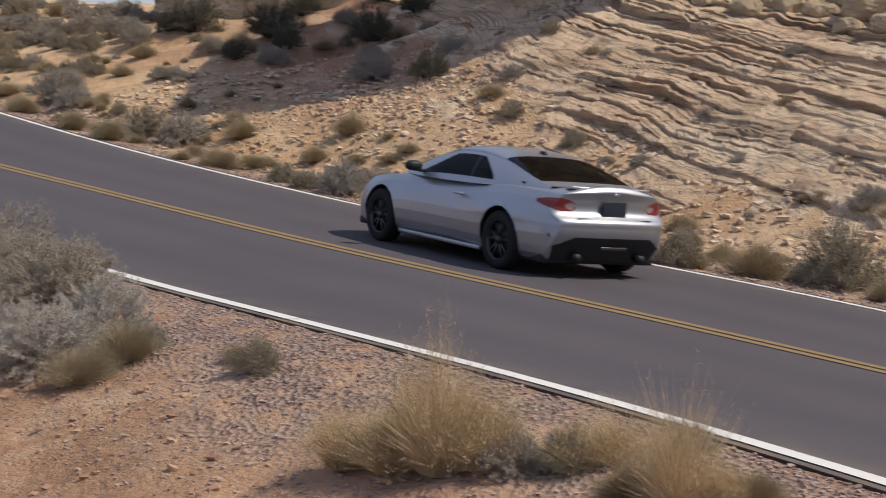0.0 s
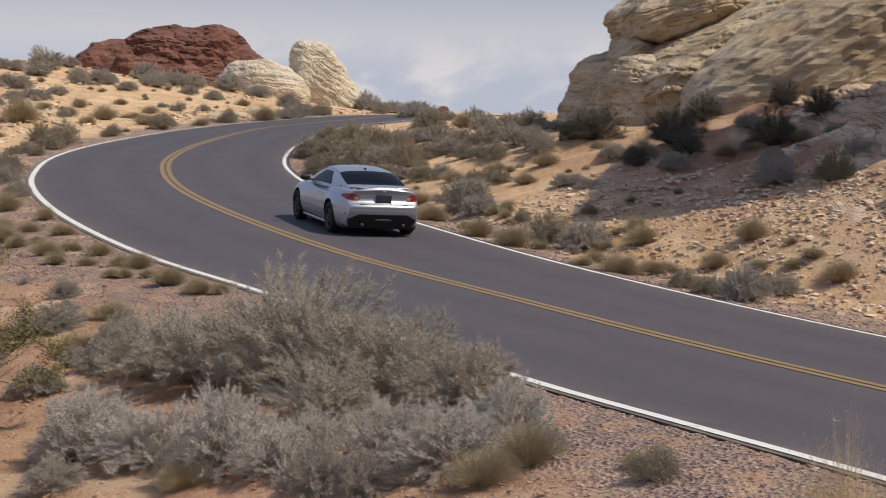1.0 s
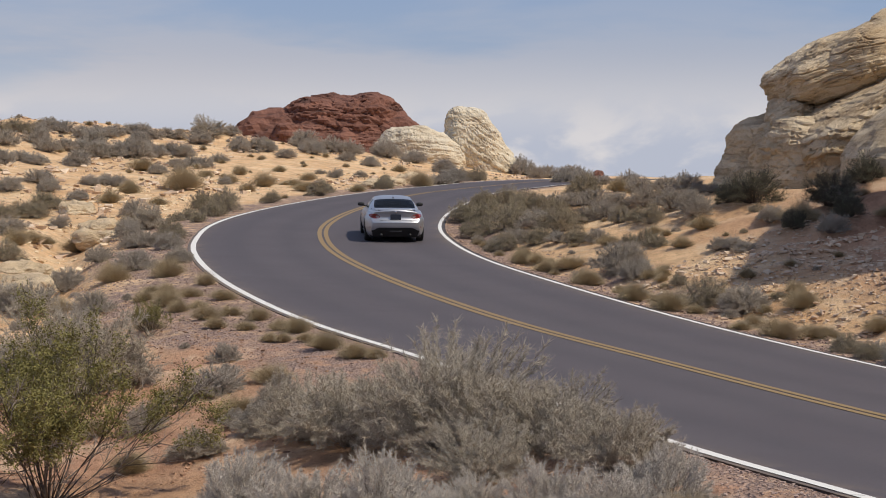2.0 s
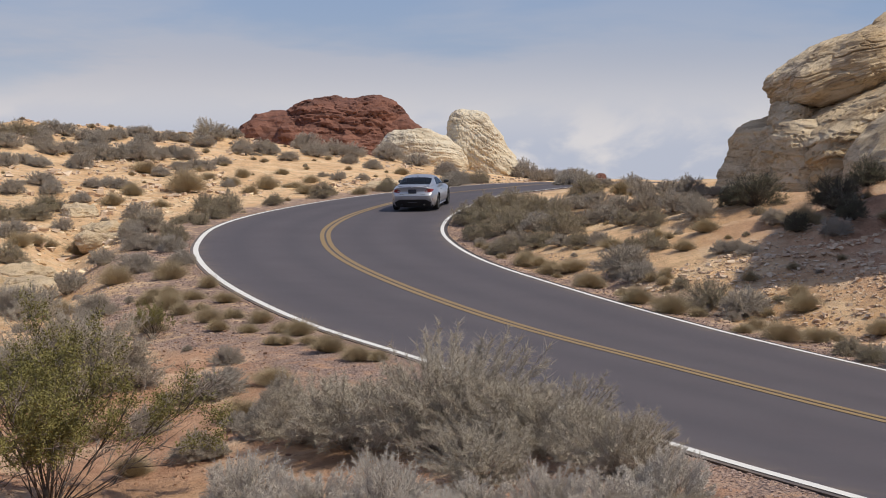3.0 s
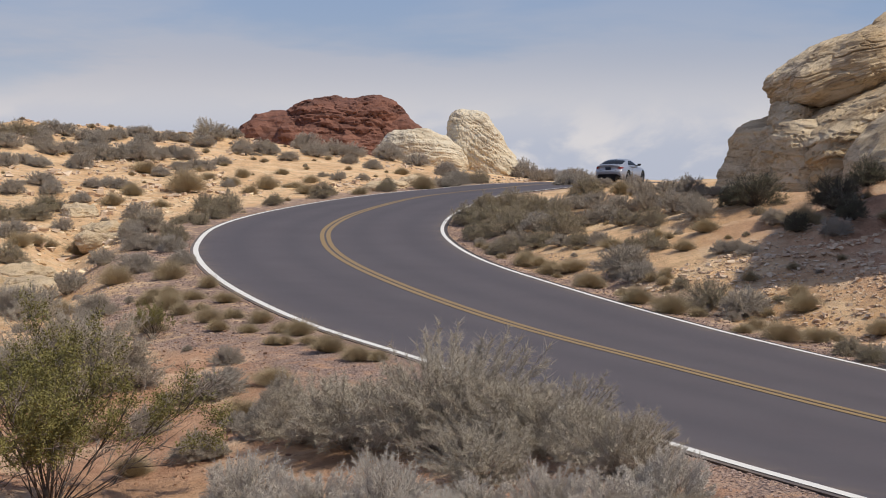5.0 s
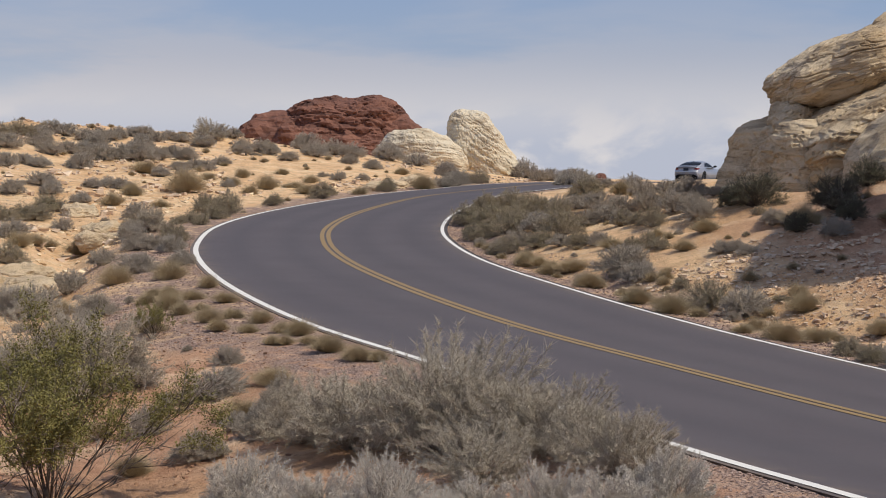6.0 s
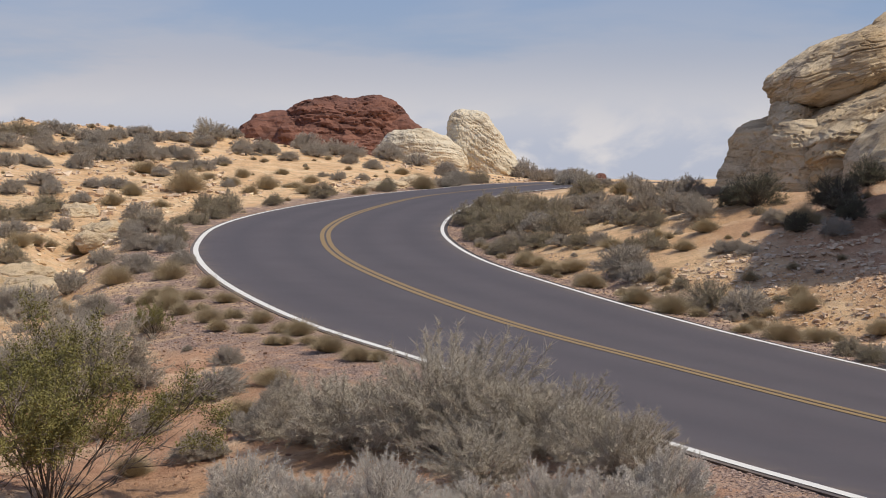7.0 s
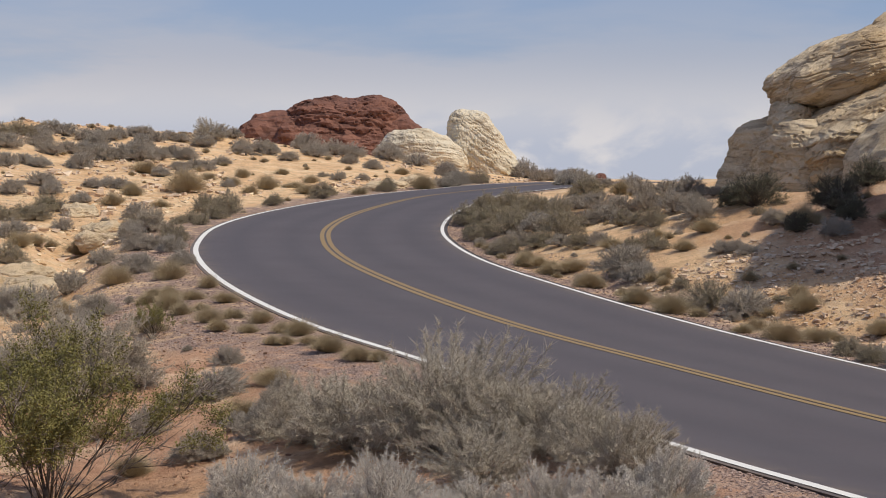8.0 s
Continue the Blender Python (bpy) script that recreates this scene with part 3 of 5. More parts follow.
def make_ledges():
    """The hillside of layered slabs beside the near road, in thin tilted beds."""
    s0 = s_at(5.6)
    s = np.linspace(s0 - 5, s0 + 34, 860)
    w = np.linspace(0, 1, 470)
    S, W = np.meshgrid(s, w, indexing="ij")
    S, W = S.ravel(), W.ravel()
    far = smooth(S, s0 + 17, s0 + 33)
    u = (6.5 + 6.0 * far + 0.9 * vnoise(S * 0.6, S * 0, S * 0, 71)) + W * 13.5
    p = road_at(S, u)
    x, y = p[:, 0], p[:, 1]
    z = ground_height(x, y, False)
    n = fbm(x * 0.2, y * 0.2, z * 0.2, 2, 77)
    bed = z - (0.11 + 0.05 * far) * (S - s0) - 0.04 * (u - 7) + 0.05 * n + 0.014 * fbm(x * 2.6, y * 2.6, z * 2.6, 3, 93)
    up = 0.45 + 0.55 * smooth(W, 0.12, 0.40)
    out = 0
    for j, (per, amp, deep, block) in enumerate(((0.47, 0.09, 0.36, 2.6), (0.19, 0.05, 0.24, 1.3), (0.075, 0.022, 0.13, 0.7))):
        k = bed / per + 0.15 * vnoise(x * 0.25, y * 0.25, bed * 0, 79 + j)
        fl = np.floor(k)
        fr = k - fl
        i = fl.astype(np.int64)
        cut = lattice(i, 0 * i, 0 * i, 83) * 0.5 + 0.5
        jag = S / block + 0.35 * vnoise(S * 1.3, u * 1.3, fl * 0.7, 95) + 0.61 * fl
        cell = np.floor(jag).astype(np.int64)
        size = lattice(cell, i, 0 * i + j, 97) * 0.5 + 0.5
        joint = 1 - smooth(np.minimum(jag - cell, 1 - jag + cell) * block, 0.0, 0.05)
        patch = smooth(vnoise(S * 0.30 + fl * 3.1, fl * 1.7, u * 0.3, 85), -0.5, 0.25)
        out = out + amp * up * (0.15 + 0.5 * cut + 0.9 * size) * patch * (smooth(fr, 0.0, 0.08) - fr)
        out = out - deep * up * (0.3 + 0.7 * cut) * size * patch * smooth(fr, 0.0, 0.04) * (1 - smooth(fr, 0.09, 0.17))
        out = out - 0.03 * up * joint * patch * size
    out = out + 0.03 * fbm(x * 2.5, y * 2.5, z * 2.5, 4, 87)
    edge = smooth(W, 0, 0.30) * smooth(S, s0 - 5, s0 - 3.5) * (1 - smooth(S, s0 + 29, s0 + 34))
    lift = -0.16 + edge * 0.26 + (0.12 * vnoise(S * 1.1, u * 1.1, 0 * u, 99) + 0.06) * smooth(W, 0.0, 0.05) * (1 - smooth(W, 0.12, 0.3))
    nrm = np.stack([np.interp(S, ALONG, RIGHT[:, 0]), np.interp(S, ALONG, RIGHT[:, 1])], 1)
    v = np.stack([x - nrm[:, 0] * out * 1.5, y - nrm[:, 1] * out * 1.5, z + lift + out * 1.4], 1)
    ob = tagged(new("layered_rock_slope"), "hillside of thin tilted tan sandstone ledges", "rock slope")
    faces = grid_faces(len(s), len(w))
    bands = np.floor(bed[faces].mean(1) / 1.16).astype(int)
    for k in np.unique(bands):
        fs = faces[bands == k]
        ids = np.unique(fs)
        remap = np.zeros(len(v), int)
        remap[ids] = np.arange(len(ids))
        piece = mesh_ob("rock_bed", v[ids], remap[fs], M_LEDGE, ob, shade=False)
        set_attr(piece, "bed", bed[ids])
        set_attr(piece, "along", S[ids])
    return ob


make_ledges()


# ---- desert plants ----
def unit(v):
    return v / np.maximum(np.linalg.norm(v, axis=1), 1e-6)[:, None]


def spikes(base, vec, width, rng):
    """Tapered three-sided twigs from base along vec."""
    n = len(base)
    d = unit(vec)
    a = unit(np.cross(d, rng.normal(size=(n, 3))))
    b = np.cross(d, a)
    w = np.broadcast_to(np.asarray(width), (n,))[:, None]
    ring = [base + w * (math.cos(t) * a + math.sin(t) * b) for t in (0, 2.094, 4.189)]
    v = np.stack([*ring, base + vec], 1).reshape(-1, 3)
    i = np.arange(n)[:, None] * 4
    f = np.concatenate([i + [0, 1, 3], i + [1, 2, 3], i + [2, 0, 3]], 0)
    return v, f


def leaves(at, size, rng):
    n = len(at)
    a = unit(rng.normal(size=(n, 3)))
    b = unit(np.cross(a, rng.normal(size=(n, 3))))
    s = (size * rng.uniform(0.6, 1.4, n))[:, None]
    v = np.stack([at - a * s, at + b * s * 0.34, at + a * s, at - b * s * 0.34], 1).reshape(-1, 3)
    return v, np.arange(n)[:, None] * 4 + np.array([[0, 1, 2, 3]])


def dome(rng, n, seed, low=0.0, ragged=0.35):
    """Ends of stems over an uneven dome of radius 1 and height 1."""
    az = rng.uniform(0, 2 * np.pi, n)
    up = rng.uniform(low, 1, n)
    side = np.sqrt(1 - up ** 2)
    d = np.stack([side * np.cos(az), side * np.sin(az), up], 1)
    k = 0.82 + ragged * vnoise(d[:, 0] * 1.8 + seed, d[:, 1] * 1.8, d[:, 2] * 1.8, seed) + rng.uniform(-0.12, 0.1, n)
    return d * k[:, None]


def brush(seed, stems, twigs, height, twig_len, w_stem, w_twig, mats, leaf=0, leaf_size=0.03, low=0.05, upright=0.5, label="", name="shrub", ragged=0.35, inner=0.3, tip=0.3, spray=1.5):
    """A bush one metre in radius: stems, twigs and, where it has them, leaves."""
    rng = np.random.default_rng(seed)
    ob = new(name)
    tagged(ob, label, "shrub")
    end = dome(rng, stems, seed, low, ragged) * np.array([1, 1, height])
    base = np.stack([end[:, 0] * 0.14, end[:, 1] * 0.14, np.full(stems, -0.06)], 1) + rng.normal(size=(stems, 3)) * [0.05, 0.05, 0]
    mid = base + (end - base) * 0.5 + np.stack([0 * end[:, 0], 0 * end[:, 0], 0.12 * height * (1 - end[:, 2] / height)], 1) + rng.normal(size=(stems, 3)) * 0.05
    v1, f1 = spikes(base, (mid - base) * 1.25, w_stem, rng)
    v2, f2 = spikes(mid, end - mid, w_stem * 0.6, rng)
    mesh_ob("branchwork", np.vstack([v1, v2]), np.vstack([f1, f2 + len(v1)]), mats[0], ob, shade=False)["kind"] = "stuff"
    k = rng.integers(0, stems, twigs)
    f = inner + (1 - inner) * rng.uniform(0, 1, twigs) ** 0.6
    at = np.where((f < 0.5)[:, None], base[k] + (mid[k] - base[k]) * (f * 2)[:, None], mid[k] + (end[k] - mid[k]) * (f * 2 - 1)[:, None])
    d = unit(unit(end[k]) * 0.7 + np.array([0, 0, upright]) + rng.normal(size=(twigs, 3)) * 0.8)
    vec = d * (twig_len * rng.uniform(0.4, 1.3, twigs))[:, None]
    v, fc = spikes(at, vec, w_twig * rng.uniform(0.6, 1.3, twigs), rng)
    if leaf:
        mesh_ob("twig_mass", v, fc, mats[0], ob, shade=False)["kind"] = "stuff"
        j = rng.choice(rng.integers(0, twigs, max(8, int(twigs * spray))), leaf)
        lv, lf = leaves(at[j] + vec[j] * rng.uniform(tip, 1.05, leaf)[:, None] + rng.normal(size=(leaf, 3)) * 0.02, leaf_size, rng)
        mesh_ob("foliage", lv, lf, mats[1], ob, shade=False)["kind"] = "stuff"
    else:
        mesh_ob("twig_mass", v, fc, mats[1], ob, shade=False)["kind"] = "stuff"
    return ob


def straw(seed, blades, height, width, mats, label, name="grass_tuft", spread=0.8, sprays=0):
    """A clump of dry blades one metre in radius."""
    rng = np.random.default_rng(seed)
    ob = new(name)
    tagged(ob, label, "grass")
    az, r = rng.uniform(0, 2 * np.pi, blades), np.sqrt(rng.uniform(0, 1, blades))
    out = np.stack([np.cos(az), np.sin(az), 0 * az], 1)
    base = out * (r * 0.34)[:, None] + np.array([0, 0, -0.05])
    lump = 1 + 0.55 * vnoise(out[:, 0] * 1.5 + seed, out[:, 1] * 1.5, r * 2, seed)
    lean = out * (spread * r * rng.uniform(0.2, 1.2, blades) * lump)[:, None] + rng.normal(size=(blades, 3)) * [0.16, 0.16, 0]
    top = lean + np.stack([rng.normal(size=blades) * 0.1, rng.normal(size=blades) * 0.1, height * (1.05 - 0.55 * r ** 2) * rng.uniform(0.3, 1.05, blades) * lump], 1)
    mid = top * [0.42, 0.42, 0.58]
    v1, f1 = spikes(base, mid * 1.1, width, rng)
    v2, f2 = spikes(base + mid, top - mid, width * 0.7, rng)
    mesh_ob("straw", np.vstack([v1, v2]), np.vstack([f1, f2 + len(v1)]), mats[0], ob, shade=False)["kind"] = "stuff"
    if sprays:
        j = rng.integers(0, blades, sprays)
        p = base[j] + mid[j] + (top[j] - mid[j]) * rng.uniform(0.3, 1, sprays)[:, None]
        v, f = spikes(p, rng.normal(size=(sprays, 3)) * [0.06, 0.06, 0.05] + [0, 0, 0.05], width * 0.7, rng)
        mesh_ob("seed_spray", v, f, mats[1], ob, shade=False)["kind"] = "stuff"
    return ob


def creosote(seed, q, w, label):
    """An open bush one metre in radius: arching dark stems that fork, with leaves in loose sprays at their ends."""
    rng = np.random.default_rng(seed)
    ob = new("creosote_bush")
    tagged(ob, label, "shrub")

    def arch(base, d, length, width, droop):
        """Three joined lengths that bend over as they rise."""
        verts, faces, at, spots = [], [], base, [base]
        for k in range(3):
            step = unit(d + rng.normal(size=d.shape) * 0.14) * (length / 3)[:, None]
            v, f = spikes(at, step * 1.5, width * (1.0 - 0.27 * k), rng)
            faces.append(f + sum(len(a) for a in verts))
            verts.append(v)
            at = at + step
            spots.append(at)
            d = unit(d + np.array([0, 0, droop]))
        return np.vstack(verts), np.vstack(faces), np.stack(spots, 1), d

    n = 30
    az, up = rng.uniform(0, 2 * np.pi, n), np.radians(rng.uniform(28, 84, n))
    d = np.stack([np.cos(az) * np.cos(up), np.sin(az) * np.cos(up), np.sin(up)], 1)
    base = np.stack([np.cos(az), np.sin(az), 0 * az], 1) * rng.uniform(0.02, 0.13, n)[:, None] - [0, 0, 0.05]
    v1, f1, p1, d1 = arch(base, d, rng.uniform(0.85, 1.35, n), 0.0105, 0.06)
    k = rng.integers(0, n, 190)
    f = rng.uniform(1.1, 2.95, 190)
    lo = f.astype(int)
    at = p1[k, lo] + (p1[k, lo + 1] - p1[k, lo]) * (f - lo)[:, None]
    v2, f2, p2, d2 = arch(at, unit(d1[k] + rng.normal(size=(190, 3)) * 0.55 + [0, 0, 0.15]), rng.uniform(0.25, 0.6, 190), 0.0052, 0.03)
    mesh_ob("branchwork", np.vstack([v1, v2]), np.vstack([f1, f2 + len(v1)]), M_DARKSTEM, ob, shade=False)["kind"] = "stuff"
    m = int(2600 * q)
    k = rng.integers(0, 190, m)
    f = rng.uniform(0.8, 2.98, m)
    lo = f.astype(int)
    at = p2[k, lo] + (p2[k, lo + 1] - p2[k, lo]) * (f - lo)[:, None]
    vec = unit(d2[k] + rng.normal(size=(m, 3)) * 0.6 + [0, 0, 0.2]) * rng.uniform(0.06, 0.17, m)[:, None]
    v3, f3 = spikes(at, vec, 0.0026 * w, rng)
    mesh_ob("twig_mass", v3, f3, M_STEM, ob, shade=False)["kind"] = "stuff"
    green = np.where(rng.uniform(0, 1, 190) < 0.62)[0]
    keep = np.where(np.isin(k, green) & (at[:, 2] > 0.45))[0]
    leaf = int(46000 * q)
    j = rng.choice(keep, leaf)
    lv, lf = leaves(at[j] + vec[j] * rng.uniform(0.1, 1.1, leaf)[:, None] + rng.normal(size=(leaf, 3)) * 0.026, 0.0125 * w ** 0.7, rng)
    mesh_ob("foliage", lv, lf, M_GREEN, ob, shade=False)["kind"] = "stuff"
    return ob


KINDS = {
    "g": ("twiggy grey-brown desert shrub on sandy ground", "shrubs beside the road"),
    "w": ("pale silvery-grey brittle shrub with fine twigs", "pale shrubs in the foreground"),
    "G": ("large airy grey-green shrub hiding the road edge", "large shrubs in the foreground"),
    "d": ("clump of dry straw-coloured desert grass", "grass tufts"),
    "t": ("tall clump of blond dry grass at the road edge", "tall grass clumps"),
    "o": ("rounded olive-green desert shrub with fine leaves", "olive shrubs"),
    "k": ("dense dark green shrub below the rocks", "dark shrubs"),
    "c": ("open creosote bush with dark stems and olive leaves", "creosote bushes"),
}
GREY, PALE, DRYM, OLIVE, DARK = (M_STEM, M_GREY), (M_STEM, M_PALE), (M_DRY, M_DRY), (M_STEM, M_OLIVE), (M_DARKSTEM, M_DARKLEAF)


def make_kinds():
    made = {}
    for key, (label, _) in KINDS.items():
        for level in ("near", "mid", "far"):
            made[key, level] = []
            for i in range(2 if level != "near" else 2):
                q = {"near": 1.0, "mid": 0.8, "far": 0.6}[level]
                w = {"near": 1.0, "mid": 1.2, "far": 1.7}[level]
                sd = ord(key) * 31 + i * 7 + len(level)
                if key == "g":
                    ob = brush(sd, int(300 * q ** 0.5), int(22000 * q), 1.05, 0.115, 0.008 * w ** 0.5, 0.0034 * w, GREY, label=label, upright=0.3, ragged=0.28, inner=0.4)
                elif key == "w":
                    ob = brush(sd, int(330 * q ** 0.5), int(26000 * q), 1.15, 0.095, 0.008 * w ** 0.5, 0.0033 * w, PALE, label=label, low=0.0, upright=0.3, inner=0.45, ragged=0.28)
                elif key == "G":
                    ob = brush(sd, int(260 * q ** 0.5), int(26000 * q), 1.05, 0.10, 0.007 * w ** 0.5, 0.0026 * w, (M_STEM, M_GREYGREEN), label=label, ragged=0.5, upright=0.15, inner=0.35)
                elif key == "d":
                    ob = straw(sd, int(7000 * q), 1.2, 0.0034 * w, DRYM, label, spread=0.8)
                elif key == "t":
                    ob = straw(sd, int(2400 * q), 1.95, 0.0045 * w, (M_BLOND, M_BLOND), label, spread=0.85, sprays=int(4500 * q))
                elif key == "o":
                    ob = brush(sd, int(220 * q ** 0.5), int(6000 * q), 1.1, 0.15, 0.009 * w ** 0.5, 0.0036 * w, OLIVE, int(44000 * q), 0.009 * w ** 0.7, label=label, ragged=0.25, upright=0.3)
                elif key == "k":
                    ob = brush(sd, int(200 * q ** 0.5), int(5000 * q), 1.2, 0.17, 0.010 * w ** 0.5, 0.0038 * w, DARK, int(46000 * q), 0.0095 * w ** 0.7, label=label, ragged=0.25, upright=0.3)
                else:
                    ob = creosote(sd, q, w, label)
                made[key, level].append(ob)
    return made


M_GREYGREEN = material("grey_green_twig", twig((0.32, 0.28, 0.225), (0.52, 0.465, 0.385), (0.42, 0.36, 0.28)), 0.9, 0, 0.2)
PLANTS = make_kinds()
USED = set()
RNG = random.Random(5)


def grow(key, rows, on_rock=0.0):
    """Plants of one kind: x, y, radius."""
    xs, ys = np.array([r[0] for r in rows], float), np.array([r[1] for r in rows], float)
    zs = ground_height(xs, ys, False) + on_rock
    for (x, y, r), z in zip(rows, zs):
        d = math.hypot(x, y)
        level = "near" if d < 18 else "mid" if d < 50 else "far"
        src = RNG.choice(PLANTS[key, level])
        m = pose(x, y, z, RNG.uniform(-5, 5), RNG.uniform(-5, 5), RNG.uniform(0, 360))
        size = (r * RNG.uniform(0.9, 1.1), r * RNG.uniform(0.9, 1.1), r * (RNG.uniform(0.65, 1.3) if key == "t" else RNG.uniform(0.55, 1.0) if key == "d" else RNG.uniform(0.8, 1.15)))
        if src.name in USED:
            ob = copy_thing(src, m)
        else:
            USED.add(src.name)
            ob = src
            ob.matrix_basis = m
        ob.scale = size
        tagged(ob, group=KINDS[key][1])


grow("g", [(2.56, 6.02, 0.21), (0.49, 10.17, 0.28), (0.20, 10.41, 0.35), (-1.76, 12.00, 0.31), (1.65, 10.02, 0.21), (-1.17, 12.92, 0.24), (-2.48, 15.95, 0.37), (-1.89, 16.53, 0.37), (10.51, 15.93, 0.36), (-1.78, 17.56, 0.40), (13.04, 18.52, 0.39), (-2.75, 19.33, 0.45), (-3.99, 20.39, 0.47), (-5.53, 20.60, 0.66), (12.58, 21.29, 0.21), (12.19, 22.01, 0.19), (-5.27, 22.66, 0.81), (11.59, 22.61, 0.24), (11.31, 23.26, 0.19), (7.13, 24.09, 0.57), (15.17, 24.06, 0.33), (7.92, 24.79, 0.45), (6.92, 25.05, 0.37), (-6.33, 29.01, 0.49), (-7.63, 29.64, 0.62), (-8.12, 29.92, 0.57)])
grow("g", [(11.37, 30.96, 0.41), (5.84, 30.73, 0.71), (9.82, 31.39, 0.60), (10.27, 32.92, 0.42), (8.61, 35.07, 0.45), (6.73, 35.29, 0.30), (-6.98, 36.49, 0.60), (4.35, 35.44, 0.59), (6.60, 35.83, 0.30), (6.31, 36.12, 0.31), (-6.18, 37.61, 0.47), (4.15, 36.65, 0.83), (7.83, 37.90, 0.47), (10.93, 37.09, 0.47), (9.42, 37.56, 0.56), (-9.14, 38.84, 0.73), (-8.84, 41.39, 0.52), (4.10, 41.51, 0.40), (-7.26, 42.63, 0.51), (6.68, 41.51, 0.57), (6.65, 42.43, 0.59), (-8.02, 43.89, 0.52), (3.18, 42.84, 0.45), (-8.53, 44.10, 0.53), (5.10, 45.16, 0.48), (2.16, 45.11, 0.48)])
grow("g", [(1.54, 45.11, 0.38), (7.95, 46.85, 0.37), (6.58, 45.52, 0.64), (7.79, 48.28, 0.38), (6.34, 48.94, 0.68), (7.49, 48.93, 0.39), (7.49, 48.93, 0.63), (4.84, 46.66, 0.49), (4.32, 46.65, 0.49), (-9.39, 48.00, 0.60), (2.90, 47.92, 0.82), (5.49, 49.48, 0.61), (-13.66, 50.30, 0.75), (4.90, 51.30, 0.65), (4.49, 52.84, 0.67), (7.19, 56.68, 0.73), (3.78, 53.37, 0.69), (8.01, 56.61, 0.73), (-13.13, 54.94, 0.48), (-11.18, 58.21, 0.72), (7.70, 65.23, 0.65), (-13.28, 59.97, 0.35), (-14.63, 64.27, 0.54), (-17.65, 65.38, 0.83), (-16.26, 66.36, 0.70), (6.95, 68.47, 0.56)])
grow("g", [(-17.14, 68.44, 0.86), (6.76, 77.06, 0.69), (-15.45, 70.45, 0.64), (-14.38, 71.31, 0.65), (-14.96, 71.44, 0.65), (-20.15, 73.77, 0.76), (6.24, 80.59, 0.99), (-19.34, 76.65, 0.79), (-20.22, 77.04, 0.79), (7.26, 83.16, 1.03), (-17.89, 78.73, 0.99), (-13.84, 78.31, 0.68), (-13.19, 80.68, 0.50), (-22.07, 80.90, 1.02), (-20.29, 82.82, 0.85), (-13.73, 83.33, 0.70), (0.10, 82.30, 0.89), (-12.52, 84.15, 0.70), (-21.31, 84.65, 1.07), (0.70, 83.60, 1.01), (-13.30, 85.06, 0.71), (-19.95, 85.15, 0.87), (-18.42, 85.98, 1.12), (-16.28, 86.39, 1.12), (-5.66, 86.25, 0.57), (-19.54, 86.97, 0.88)])
grow("g", [(-17.37, 86.76, 1.12), (-6.58, 87.58, 0.39), (-15.59, 87.68, 0.79), (-4.44, 87.57, 0.49), (-12.18, 88.51, 0.69), (-19.20, 88.44, 1.11), (-14.31, 89.16, 0.81), (-15.15, 89.59, 0.81), (-16.98, 90.05, 1.12), (-22.81, 90.85, 0.77), (-20.35, 91.28, 0.74), (-22.70, 93.35, 0.80), (-21.61, 91.96, 0.78), (-19.09, 92.16, 0.73), (-19.90, 92.82, 0.75), (-18.99, 93.42, 0.85), (6.47, 107.30, 0.91), (-18.87, 97.89, 0.89), (7.80, 116.45, 0.98), (-18.20, 98.18, 0.88), (-11.92, 95.44, 0.80), (-17.07, 95.44, 0.76), (-14.34, 95.94, 0.98), (10.90, 132.30, 1.34), (-4.31, 98.14, 0.80), (-9.52, 98.55, 0.80)])
grow("g", [(-5.81, 99.65, 0.81), (-12.53, 99.85, 0.82), (-10.83, 100.45, 0.83), (-11.63, 100.75, 0.83), (-16.58, 101.61, 0.80), (-17.39, 101.81, 0.80), (0.20, 101.85, 1.12), (-8.22, 102.76, 1.20), (-13.53, 103.76, 0.76), (-6.12, 107.67, 1.25), (-7.40, 109.30, 1.28), (-1.80, 112.40, 1.23), (7.26, 94.10, 0.80), (-9.90, 115.20, 1.50), (-3.90, 116.70, 1.52), (6.30, 122.60, 1.60)])
grow("w", [(-1.64, 13.06, 0.56), (-0.43, 11.80, 0.60), (1.10, 10.30, 0.50), (0.22, 11.70, 0.36), (0.72, 10.90, 0.42), (-1.02, 12.45, 0.56), (-0.05, 11.25, 0.45), (1.50, 10.65, 0.40)])
grow("G", [(-0.79, 15.32, 0.92), (0.08, 14.66, 1.02), (0.96, 13.71, 0.78), (1.40, 12.30, 0.60), (1.22, 13.05, 0.56), (-1.28, 15.96, 0.66), (0.52, 14.05, 0.80), (0.30, 12.90, 0.60), (-4.56, 20.16, 1.11), (-5.46, 20.62, 0.79), (-9.45, 51.55, 0.97), (-14.84, 102.76, 1.48)])
grow("d", [(3.14, 5.04, 0.16), (2.78, 5.38, 0.17), (1.21, 9.69, 0.26), (2.09, 9.21, 0.10), (-0.72, 11.48, 0.23), (1.55, 9.89, 0.25), (1.61, 12.66, 0.17), (10.39, 14.40, 0.16), (9.96, 16.29, 0.46), (9.42, 16.83, 0.21), (10.15, 17.42, 0.27), (12.85, 19.35, 0.21), (-0.84, 20.64, 0.18), (-1.12, 20.79, 0.25), (-1.59, 21.88, 0.34), (-1.95, 22.95, 0.20), (-2.29, 23.08, 0.15), (-2.49, 23.15, 0.17), (13.98, 22.31, 0.22), (-2.17, 24.05, 0.26), (-2.48, 24.50, 0.22), (-3.03, 24.75, 0.23), (-3.63, 25.56, 0.23), (-2.98, 26.05, 0.24), (9.07, 25.31, 0.35), (-3.54, 26.83, 0.24)])
